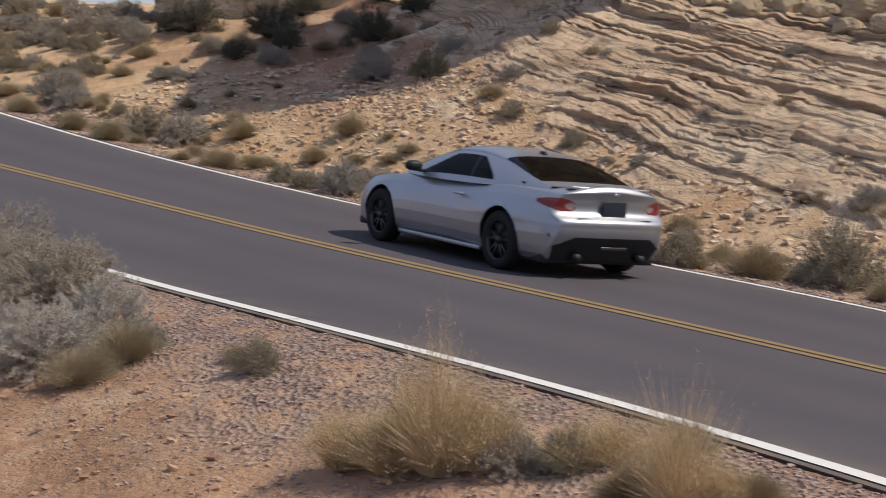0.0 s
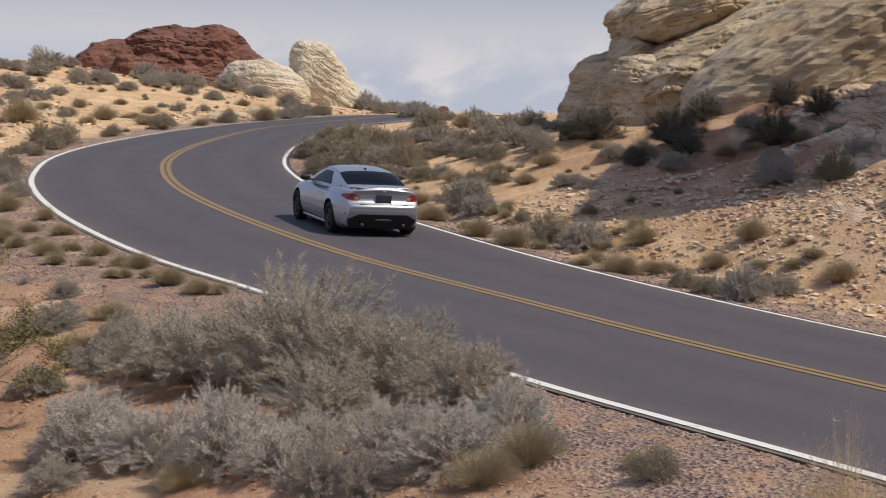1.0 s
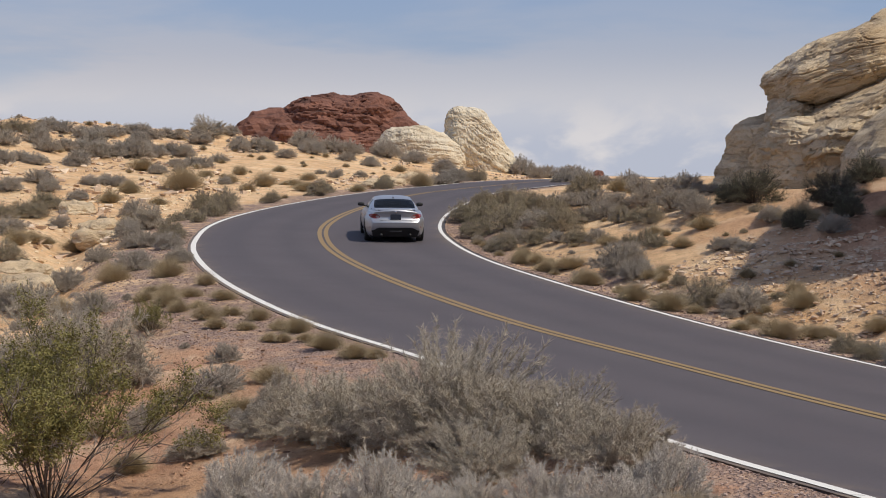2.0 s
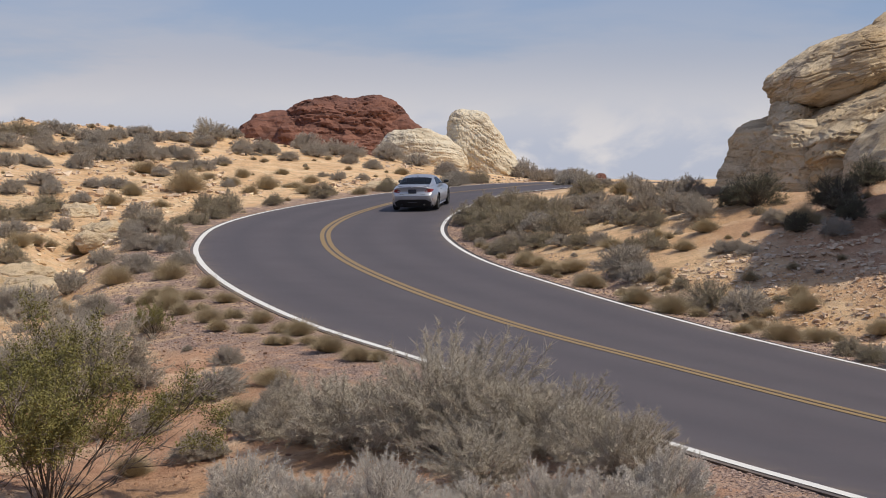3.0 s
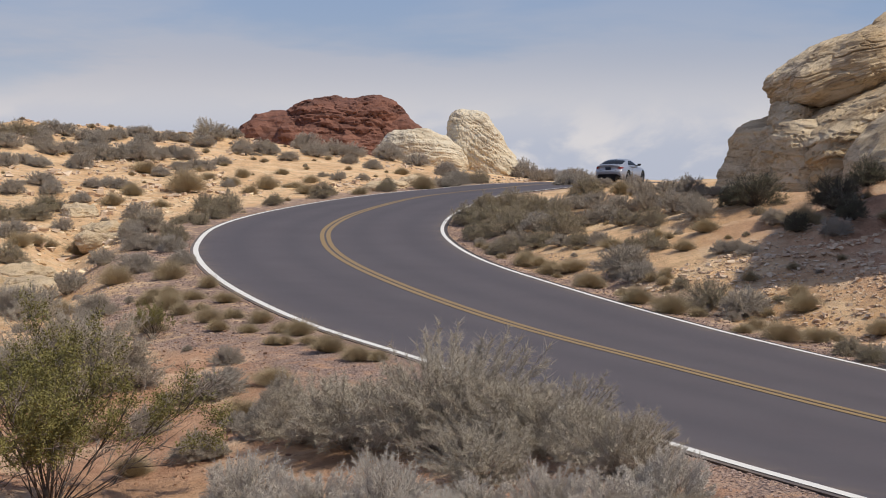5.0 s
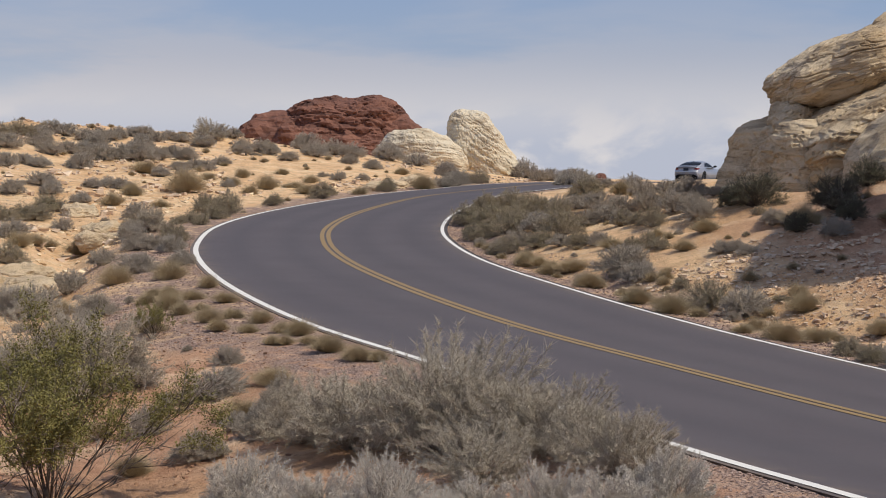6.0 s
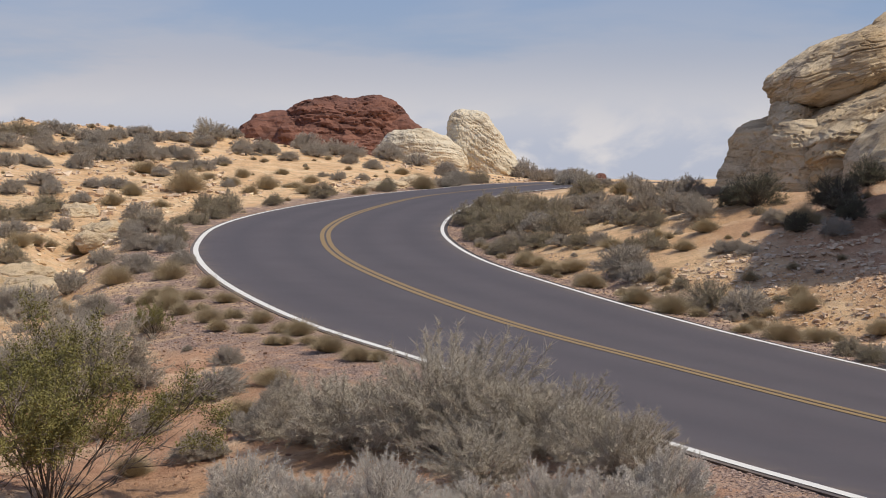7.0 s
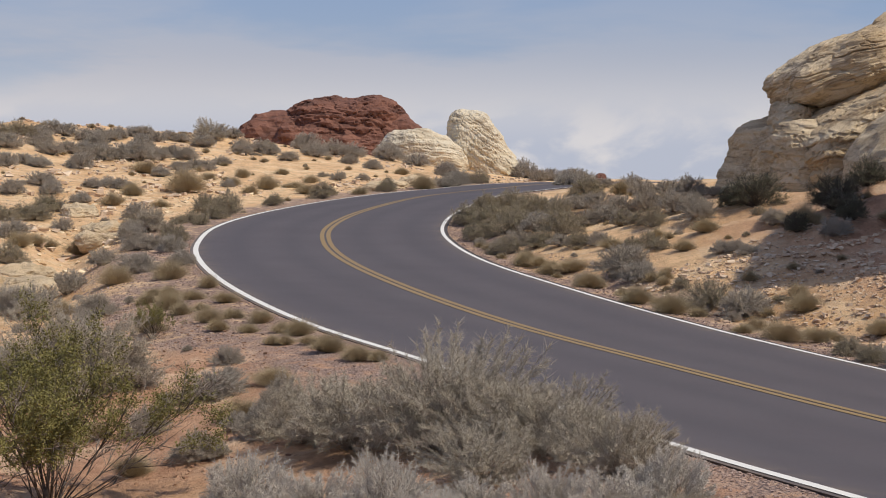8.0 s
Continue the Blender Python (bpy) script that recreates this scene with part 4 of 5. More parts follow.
grow("d", [(8.59, 26.29, 0.24), (-4.61, 27.91, 0.25), (-4.32, 28.34, 0.21), (10.81, 27.19, 0.32), (6.75, 27.44, 0.24), (5.86, 27.44, 0.44), (6.43, 27.55, 0.38), (7.61, 27.56, 0.31), (-3.99, 29.25, 0.28), (8.37, 28.03, 0.38), (5.32, 28.20, 0.25), (-4.71, 29.87, 0.29), (5.71, 28.91, 0.25), (-5.55, 29.84, 0.27), (-5.21, 30.27, 0.27), (6.81, 29.94, 0.41), (4.94, 30.73, 0.23), (-4.71, 31.95, 0.28), (4.44, 30.91, 0.40), (6.55, 31.03, 0.19), (3.93, 32.44, 0.41), (6.35, 32.95, 0.25), (-5.85, 34.17, 0.41), (7.27, 33.03, 0.22), (-7.05, 34.34, 0.46), (11.41, 34.55, 0.39)])
grow("d", [(9.88, 35.15, 0.40), (4.85, 34.84, 0.26), (3.26, 35.51, 0.40), (8.28, 36.56, 0.57), (5.66, 37.37, 0.32), (2.58, 38.72, 0.42), (3.15, 38.56, 0.54), (6.36, 38.68, 0.42), (2.08, 40.98, 0.34), (4.30, 40.49, 0.41), (2.45, 40.59, 0.35), (2.16, 41.41, 0.35), (-12.60, 47.39, 0.44), (-11.18, 49.64, 0.77), (-12.57, 49.03, 0.45), (-12.43, 50.14, 0.46), (6.47, 58.09, 0.51), (-13.28, 64.22, 0.57), (-11.41, 64.53, 0.54), (-13.42, 68.87, 0.64), (-11.54, 72.00, 0.98), (-8.86, 73.23, 0.47), (-3.90, 74.80, 0.51), (-6.40, 75.27, 0.65), (-8.53, 77.17, 0.77), (-10.25, 77.59, 0.50)])
grow("d", [(-14.87, 79.61, 0.91), (-7.28, 79.23, 0.55), (-11.63, 79.15, 0.52), (-1.00, 80.30, 0.72), (-10.38, 82.82, 0.47), (-6.92, 83.54, 0.47), (-8.69, 86.46, 0.48), (-1.51, 88.88, 0.66), (1.21, 93.09, 0.89), (-2.51, 97.44, 0.63)])
grow("t", [(3.04, 5.08, 0.16), (2.88, 5.15, 0.19), (2.80, 5.84, 0.19), (2.93, 5.77, 0.18), (2.48, 6.11, 0.21), (2.33, 6.26, 0.29), (2.17, 6.47, 0.28), (2.31, 6.51, 0.22), (2.02, 6.69, 0.22)])
grow("o", [(2.73, 5.85, 0.17), (3.27, 5.80, 0.16), (2.11, 8.81, 0.19), (10.56, 15.32, 0.67), (9.31, 17.06, 0.45), (11.27, 24.43, 0.33), (6.66, 24.72, 0.32), (6.51, 25.54, 0.34), (10.84, 26.33, 0.30), (5.24, 31.84, 0.68), (5.21, 38.45, 0.36), (4.99, 38.97, 0.36), (4.70, 39.57, 0.37), (3.68, 41.92, 0.41), (3.48, 41.92, 0.46), (-11.48, 42.23, 0.65), (5.58, 42.22, 0.47), (11.61, 42.85, 0.60), (5.30, 42.84, 0.47), (5.10, 45.16, 0.49), (2.77, 43.77, 0.47), (2.57, 43.77, 0.47), (1.46, 44.51, 0.39), (1.84, 44.18, 0.39), (-7.86, 46.43, 0.63), (3.42, 45.75, 0.80)])
grow("o", [(1.75, 45.52, 0.49), (10.50, 45.20, 0.58), (4.01, 46.65, 0.46), (3.73, 47.82, 0.47), (3.22, 48.35, 0.48), (2.05, 48.81, 0.85), (1.13, 48.81, 0.68), (2.27, 51.11, 0.77), (3.67, 51.20, 0.61), (-8.19, 53.97, 0.44), (1.64, 52.92, 0.80), (3.26, 52.94, 0.63), (-9.05, 54.73, 0.44), (2.66, 53.61, 0.65), (1.03, 53.74, 0.57), (0.82, 54.15, 0.82), (-8.76, 55.81, 0.45), (-15.28, 55.65, 0.69), (2.99, 56.06, 0.67), (5.10, 56.78, 0.83), (-8.23, 57.71, 0.65), (-14.83, 56.55, 0.70), (-14.28, 56.51, 0.70), (-8.16, 60.21, 0.81), (2.51, 59.81, 0.71), (1.56, 59.38, 0.75)])
grow("o", [(-14.84, 59.97, 0.83), (1.78, 60.51, 0.72), (-9.18, 61.72, 0.78), (-7.02, 66.31, 0.61), (-5.41, 71.55, 0.78), (-2.74, 77.24, 0.68), (-24.20, 88.17, 0.73), (2.00, 87.82, 0.73), (-23.14, 89.62, 0.74), (-23.73, 89.38, 0.75)])
grow("k", [(10.46, 29.61, 0.52), (10.87, 34.78, 0.67), (7.92, 35.63, 0.41), (12.07, 35.21, 0.55), (9.05, 35.52, 0.48), (9.28, 37.64, 0.80), (12.17, 38.40, 0.45), (10.44, 39.20, 0.60), (8.10, 41.31, 0.94), (7.59, 41.82, 0.56), (11.78, 43.89, 0.59), (9.49, 44.52, 0.76), (11.40, 45.00, 0.69)])
grow("c", [(-3.54, 14.27, 1.22), (-4.75, 13.70, 0.90), (-4.65, 25.44, 0.39)])

rng = random.Random(19)
small = []
while len(small) < 140:
    s, u = rng.uniform(s_at(10), s_at(62)), HALF + 0.7 + 7.8 * rng.random() ** 1.6
    p = road_at(s, u)
    small.append((float(p[0]), float(p[1]), rng.uniform(0.10, 0.30)))
grow("d", small[:74])
grow("g", small[74:118])
grow("o", small[118:])
small = []
while len(small) < 64:
    x, y = rng.uniform(-11, 4), rng.uniform(13, 34)
    if road_frame([x], [y])[1][0] < -HALF - 1.2:
        small.append((x, y, rng.uniform(0.12, 0.34)))
grow("d", small[:26])
grow("g", small[26:])
small = []
while len(small) < 150:
    x, y = rng.uniform(-30, 4), rng.uniform(50, 108)
    if road_frame([x], [y])[1][0] < -5.5:
        small.append((x, y, rng.uniform(0.12, 0.2 + 0.35 * rng.random())))
grow("g", small[:34])
grow("d", small[34:136])
grow("o", small[136:])

for key, level in list(PLANTS):
    for ob in PLANTS[key, level]:
        if ob.name not in USED:
            for o in (*ob.children, ob):
                bpy.data.objects.remove(o)


# ---- loose stone: gravel of the verge, scree under the ledges ----
def chips(name, xy, size, mat, label, category, seed, sink=0.25, lift=0.0):
    """Angular stones, each a bent block."""
    rng = np.random.default_rng(seed)
    n = len(xy)
    z = ground_height(xy[:, 0], xy[:, 1]) + lift
    o = np.array([[i, j, k] for i in (-1, 1) for j in (-1, 1) for k in (-1, 1)], float) * 0.72
    v = o[None] * rng.uniform(0.6, 1.15, (n, 8, 1)) * np.stack([size, size * rng.uniform(0.6, 1, n), size * rng.uniform(0.2, 0.5, n)], 1)[:, None, :]
    v = v + rng.normal(size=(n, 8, 3)) * (size * 0.14)[:, None, None]
    t = rng.uniform(0, 2 * np.pi, n)
    c, s = np.cos(t)[:, None], np.sin(t)[:, None]
    v = np.stack([v[..., 0] * c - v[..., 1] * s, v[..., 0] * s + v[..., 1] * c, v[..., 2]], -1)
    v = v + np.stack([xy[:, 0], xy[:, 1], z + size * sink], 1)[:, None, :]
    f = np.array([[0, 1, 3, 2], [4, 6, 7, 5], [0, 4, 5, 1], [2, 3, 7, 6], [0, 2, 6, 4], [1, 5, 7, 3]])
    faces = (np.arange(n)[:, None, None] * 8 + f[None]).reshape(-1, 4)
    return tagged(mesh_ob(name, v.reshape(-1, 3), faces, mat, shade=False), label, category, kind="stuff")


def strewn(n, s_range, u_range, seed, power=1.0):
    rng = np.random.default_rng(seed)
    s = rng.uniform(*s_range, n)
    u = u_range[0] + (u_range[1] - u_range[0]) * rng.uniform(0, 1, n) ** power
    return road_at(s, u)[:, :2], rng


def make_loose():
    xy, rng = strewn(15000, (s_at(4), s_at(27)), (-HALF - 0.18, -HALF - 2.2), 3, 1.7)
    chips("gravel", xy, 0.005 + 0.015 * rng.uniform(0, 1, len(xy)) ** 2, M_PEBBLE, "pinkish-grey gravel along the road edge", "gravel", 4)
    xy, rng = strewn(4500, (s_at(26), s_at(50)), (-HALF - 0.2, -HALF - 3.0), 13, 1.3)
    chips("gravel", xy, rng.uniform(0.014, 0.036, len(xy)), M_PEBBLE, "pinkish-grey gravel along the road edge", "gravel", 14)
    xy, rng = strewn(4200, (s_at(12), s_at(62)), (HALF + 0.22, HALF + 1.7), 23, 1.2)
    chips("gravel", xy, rng.uniform(0.014, 0.038, len(xy)), M_PEBBLE, "pinkish-grey gravel along the road edge", "gravel", 24)
    xy, rng = strewn(15000, (s_at(6), s_at(34)), (HALF + 0.9, HALF + 6.0), 33, 0.8)
    chips("scree", xy, 0.014 + 0.09 * rng.uniform(0, 1, len(xy)) ** 5, M_SCREE, "broken tan rock chips below the ledges", "rubble", 34)
    xy, rng = strewn(2600, (s_at(18), s_at(29)), (HALF + 3.4, HALF + 8.0), 43, 0.8)
    chips("scree", xy, 0.015 + 0.08 * rng.uniform(0, 1, len(xy)) ** 5, M_SCREE, "pale broken rock slabs spilling from the ledges", "rubble", 44)
    rng = np.random.default_rng(63)
    xy = np.stack([rng.uniform(-9, 7, 30000), rng.uniform(4, 30, 30000)], 1)
    _, u, _, _, _ = road_frame(xy[:, 0], xy[:, 1])
    xy = xy[u < -HALF - 1.3]
    chips("dirt_clods", xy, 0.005 + 0.034 * rng.uniform(0, 1, len(xy)) ** 5, M_CLOD, "small clods and stones on the bare dirt", "rubble", 64)
    rng = np.random.default_rng(53)
    xy = np.stack([rng.uniform(-32, 6, 9000), rng.uniform(46, 110, 9000)], 1)
    _, u, _, _, _ = road_frame(xy[:, 0], xy[:, 1])
    xy = xy[u < -5.5]
    xy = xy[vnoise(xy[:, 0] * 0.3, xy[:, 1] * 0.16, 0 * xy[:, 0], 57) > -0.25]
    chips("scree", xy, 0.03 + 0.24 * rng.uniform(0, 1, len(xy)) ** 4, M_SCREE, "scattered pale stones on the sandy mound", "rubble", 54)
    xy, rng = strewn(2600, (s_at(40), s_at(92)), (-HALF - 2.6, -HALF - 9.5), 73, 0.9)
    lump = vnoise(xy[:, 0] * 0.35, xy[:, 1] * 0.35, 0 * xy[:, 0], 75)
    xy = xy[lump > -0.1]
    chips("broken_ledge", xy, 0.04 + 0.17 * rng.uniform(0, 1, len(xy)) ** 3, M_PALE_STONE, "broken pale sandstone at the foot of the mound", "rubble", 74, 0.0)


M_CLOD = material("dirt_clod", lambda n: n.color(n.mix(n.island(), (0.50, 0.32, 0.215), (0.26, 0.15, 0.10))), 0.95, 0, 0.1)
M_PALE_STONE = material("pale_ledge_stone", lambda n: n.color(n.mix(n.ramp(n.noise(6, 5), 0.5, 0.7, 0, 0.5), n.mix(n.island(), (0.80, 0.65, 0.45), (0.70, 0.53, 0.34)), (0.42, 0.29, 0.18))), 0.92, 0, 0.2)
M_SCREE = material("scree_stone", lambda n: n.color(n.mix(n.island(), (0.70, 0.56, 0.42), (0.48, 0.345, 0.25))), 0.92, 0, 0.2)
make_loose()


# ---- the car ----
# seconds, metres along the road, metres right of its middle, degrees that the nose turns left of the lane
DRIVE = [
    (0.0, 49.2, 1.87, -4.5), (0.5, 58.0, 1.90, -4.5), (1.0, 66.2, 1.95, -3.0), (1.5, 74.3, 2.0, -1.5), (2.0, 82.4, 2.05, 0.0), (2.2, 85.6, 2.05, 0.5), (3.3, 100.8, 1.87, 4.0),
    (3.5, 103.6, 1.87, 5.0), (4.0, 111.1, 1.87, 8.0), (4.5, 117.8, 1.87, 7.0), (4.7, 120.6, 1.87, 6.0), (5.8, 134.6, 1.87, 2.0), (6.4, 140.8, 1.87, 0.0), (8.0, 157.0, 1.87, 0.0),
]


def glass_build(n):
    nt = n.nt
    clear = nt.nodes.new("ShaderNodeBsdfTransparent")
    clear.inputs[0].default_value = (0.13, 0.15, 0.155, 1)
    shine = nt.nodes.new("ShaderNodeBsdfGlossy")
    shine.inputs["Roughness"].default_value = 0.02
    fres = nt.nodes.new("ShaderNodeFresnel")
    fres.inputs[0].default_value = 1.22
    mixer = nt.nodes.new("ShaderNodeMixShader")
    nt.links.new(fres.outputs[0], mixer.inputs[0])
    nt.links.new(clear.outputs[0], mixer.inputs[1])
    nt.links.new(shine.outputs[0], mixer.inputs[2])
    out = [k for k in nt.nodes if k.type == "OUTPUT_MATERIAL"][0]
    nt.links.new(mixer.outputs[0], out.inputs[0])


def silver(n):
    flake = n.noise(400, 2)
    n.color(n.mix(flake, (0.40, 0.41, 0.445), (0.51, 0.52, 0.555)))
    n.bsdf.inputs["Coat Weight"].default_value = 0.6
    n.bsdf.inputs["Coat Roughness"].default_value = 0.05
    n.rough(n.ramp(n.noise(1.5, 4), 0.3, 0.7, 0.38, 0.46))


M_SILVER = material("silver_paint", silver, 0.33, 0.82, 0.5)
M_TINT = material("tinted_glass", glass_build, 0.02)
M_BLACK = material("black_plastic", lambda n: n.color(n.mix(n.noise(40, 3), (0.012, 0.012, 0.013), (0.022, 0.022, 0.024))), 0.55, 0, 0.4)
M_TYRE = material("tyre_rubber", lambda n: n.color(n.mix(n.noise(25, 4), (0.014, 0.014, 0.014), (0.03, 0.028, 0.026))), 0.85, 0, 0.3)
M_RIM = material("grey_alloy", lambda n: n.color(n.mix(n.noise(20, 3), (0.06, 0.06, 0.064), (0.10, 0.10, 0.105))), 0.35, 0.8, 0.5)
M_LAMP = material("red_lamp", lambda n: n.color(n.mix(n.noise(30, 2), (0.26, 0.03, 0.028), (0.17, 0.022, 0.02))), 0.12, 0, 0.6)
M_LENS = material("clear_lamp", lambda n: n.color(n.mix(n.noise(30, 2), (0.42, 0.36, 0.36), (0.34, 0.28, 0.28))), 0.15, 0.2, 0.6)
M_CHROME = material("chrome", lambda n: n.color(n.mix(n.noise(30, 2), (0.75, 0.75, 0.76), (0.65, 0.65, 0.66))), 0.12, 1.0, 0.5)
M_PLATE = material("dark_plate", lambda n: n.color(n.mix(n.noise(20, 2), (0.018, 0.022, 0.038), (0.03, 0.035, 0.05))), 0.45, 0, 0.4)
M_SEAT = material("dark_cloth", lambda n: n.color(n.mix(n.noise(60, 3), (0.02, 0.02, 0.021), (0.035, 0.034, 0.034))), 0.9, 0, 0.2)

AXLE, TYRE_R = 1.285, 0.315


def curve(x, xs, ys):
    """A smooth line through a few stations."""
    xs, ys = np.array(xs, float), np.array(ys, float)
    g = np.gradient(ys, xs)
    i = np.clip(np.searchsorted(xs, x) - 1, 0, len(xs) - 2)
    h = xs[i + 1] - xs[i]
    t = np.clip((x - xs[i]) / h, 0, 1)
    return (2 * t ** 3 - 3 * t ** 2 + 1) * ys[i] + (t ** 3 - 2 * t ** 2 + t) * h * g[i] + (3 * t ** 2 - 2 * t ** 3) * ys[i + 1] + (t ** 3 - t ** 2) * h * g[i + 1]


def half_width(x):
    return curve(x, [-2.16, -2.0, -1.75, -1.285, -0.75, -0.2, 0.4, 0.9, 1.285, 1.7, 1.95, 2.12], [0.66, 0.755, 0.835, 0.888, 0.862, 0.835, 0.835, 0.862, 0.887, 0.845, 0.75, 0.60])


def shoulder(x):
    return curve(x, [-2.16, -2.0, -1.7, -1.285, -0.8, -0.2, 0.5, 1.0, 1.4, 1.8, 2.12], [0.865, 0.885, 0.90, 0.905, 0.87, 0.855, 0.85, 0.83, 0.79, 0.70, 0.54])


def middle(x):
    return curve(x, [-2.16, -2.0, -1.75, -1.3, -0.5, 0.5, 0.95, 1.4, 1.8, 2.12], [0.985, 0.985, 0.955, 0.93, 0.9, 0.9, 0.89, 0.83, 0.74, 0.58])


def rear_end(z):
    return curve(z, [0.18, 0.30, 0.42, 0.55, 0.63, 0.67, 0.80, 0.90, 1.0], [-1.93, -2.02, -2.10, -2.135, -2.125, -2.06, -2.035, -2.075, -2.11])


def nose(z):
    return curve(z, [0.18, 0.3, 0.5, 0.6, 0.75, 1.0], [1.98, 2.06, 2.11, 2.08, 1.95, 1.6])


def car_body(parent):
    rows, side, cap = 72, 320, 48
    f = np.linspace(0, 1, rows)
    wide = np.interp(f, [0, 0.08, 0.2, 0.38, 0.55, 0.72, 0.88, 1], [0.90, 0.945, 0.975, 1.0, 0.995, 0.97, 0.93, 0.865])
    verts, cols = [], side + 2 * cap
    for j in range(rows):
        z_ref = 0.19 + f[j] * 0.70
        x0, x1 = rear_end(np.array([z_ref]))[0], nose(np.array([z_ref]))[0]
        x = np.linspace(x0 + 0.035, x1 - 0.05, side)
        y = half_width(x) * wide[j]
        crease = 0.012 * np.exp(-((f[j] - 0.62) / 0.09) ** 2) * smooth(-np.abs(x + 1.25), -0.75, -0.2)
        z = 0.19 + f[j] * (shoulder(x) - 0.19) + 0.0 * x
        t = np.linspace(1, 0, cap + 1)[1:]
        yr, xr = y[0] * np.sin(t * np.pi / 2), x0 + 0.035 - 0.12 * np.cos(t * np.pi / 2)
        yf, xf = y[-1] * np.sin(t * np.pi / 2), x1 - 0.05 + 0.14 * np.cos(t * np.pi / 2)
        zr = z[0] + 0 * t + (f[j] ** 3) * 0.05 * (1 - t)
        line = [*zip(xr[::-1], yr[::-1], zr[::-1]), *zip(x, y + crease, z), *zip(xf, yf, z[-1] + 0 * t)]
        verts += line
    v = np.array(verts)
    # round openings for the wheels
    for ax in (-AXLE, AXLE):
        d = v[:, [0, 2]] - np.array([ax, 0.325])
        r = np.linalg.norm(d, axis=1)
        near = (np.abs(r - 0.355) < 0.0125) & (v[:, 1] > 0.6)
        v[near, 0] = ax + d[near, 0] / r[near] * 0.355
        v[near, 2] = 0.325 + d[near, 1] / r[near] * 0.355
    faces = grid_faces(rows, cols)
    c = v[faces].mean(1)
    keep = np.ones(len(faces), bool)
    for ax in (-AXLE, AXLE):
        keep &= ~((np.hypot(c[:, 0] - ax, c[:, 2] - 0.325) < 0.352) & (c[:, 1] > 0.55))
    faces = faces[keep]
    # the top: bonnet, sills of the glass, boot lid
    edge = np.array(verts[(rows - 1) * cols:])
    k = 13
    w = np.linspace(1, 0, k)
    top = np.stack([np.stack([edge[:, 0], edge[:, 1] * a, edge[:, 2] + (middle(edge[:, 0]) - edge[:, 2]) * (1 - a ** 2.2) * np.clip(edge[:, 1] / 0.5, 0, 1)], 1) for a in w], 0)
    tv, tf = top.reshape(-1, 3), grid_faces(k, cols)
    allv = np.vstack([v, tv])
    allf = np.vstack([faces, tf + len(v)])
    mid = allv[allf].mean(1)
    low = (mid[:, 0] < -1.90) & (mid[:, 2] < 0.455 - 0.10 * smooth(mid[:, 1], 0.45, 0.72)) & (mid[:, 1] < 0.70 - 0.25 * np.clip(0.36 - mid[:, 2], 0, 1))
    lamp = (mid[:, 0] < -1.80) & (((mid[:, 1] - 0.615) / 0.155) ** 2 + ((mid[:, 2] - 0.775 - 0.10 * (mid[:, 1] - 0.62)) / 0.068) ** 2 < 1) & (mid[:, 2] < 0.86)
    clear = lamp & (((mid[:, 1] - 0.525) / 0.055) ** 2 + ((mid[:, 2] - 0.765) / 0.032) ** 2 < 1)

    def skin(name, mask, mat, sides, label="", out=0.0):
        fs = allf[mask]
        ids = np.unique(fs)
        remap = np.zeros(len(allv), int)
        remap[ids] = np.arange(len(ids))
        p, q4 = allv[ids] + [out, 0, 0], remap[fs]
        obs = []
        for sgn in sides:
            obs.append(mesh_ob(name, p * [1, sgn, 1], q4[:, ::-1] if sgn > 0 else q4, mat, parent, label))
        return obs

    skin("rear_valance", low, M_BLACK, (1, -1), "black rear valance")
    for ob, q in zip(skin("tail_lamp", lamp & ~clear, M_LAMP, (1, -1), "red tail lamp"), skin("clear_lens", clear, M_LENS, (1, -1), "clear lamp lens")):
        q.parent = ob
    allf = allf[~(low | lamp)]
    mirror = allv * [1, -1, 1]
    verts = np.vstack([allv, mirror])
    faces = np.vstack([allf[:, ::-1], allf + len(allv)])
    body = mesh_ob("body", verts, faces, M_SILVER, parent)
    bm = bmesh.new()
    bm.from_mesh(body.data)
    bmesh.ops.remove_doubles(bm, verts=bm.verts, dist=0.002)
    bmesh.ops.recalc_face_normals(bm, faces=bm.faces)
    bm.to_mesh(body.data)
    bm.free()
    body.data.polygons.foreach_set("use_smooth", [True] * len(body.data.polygons))
    return body


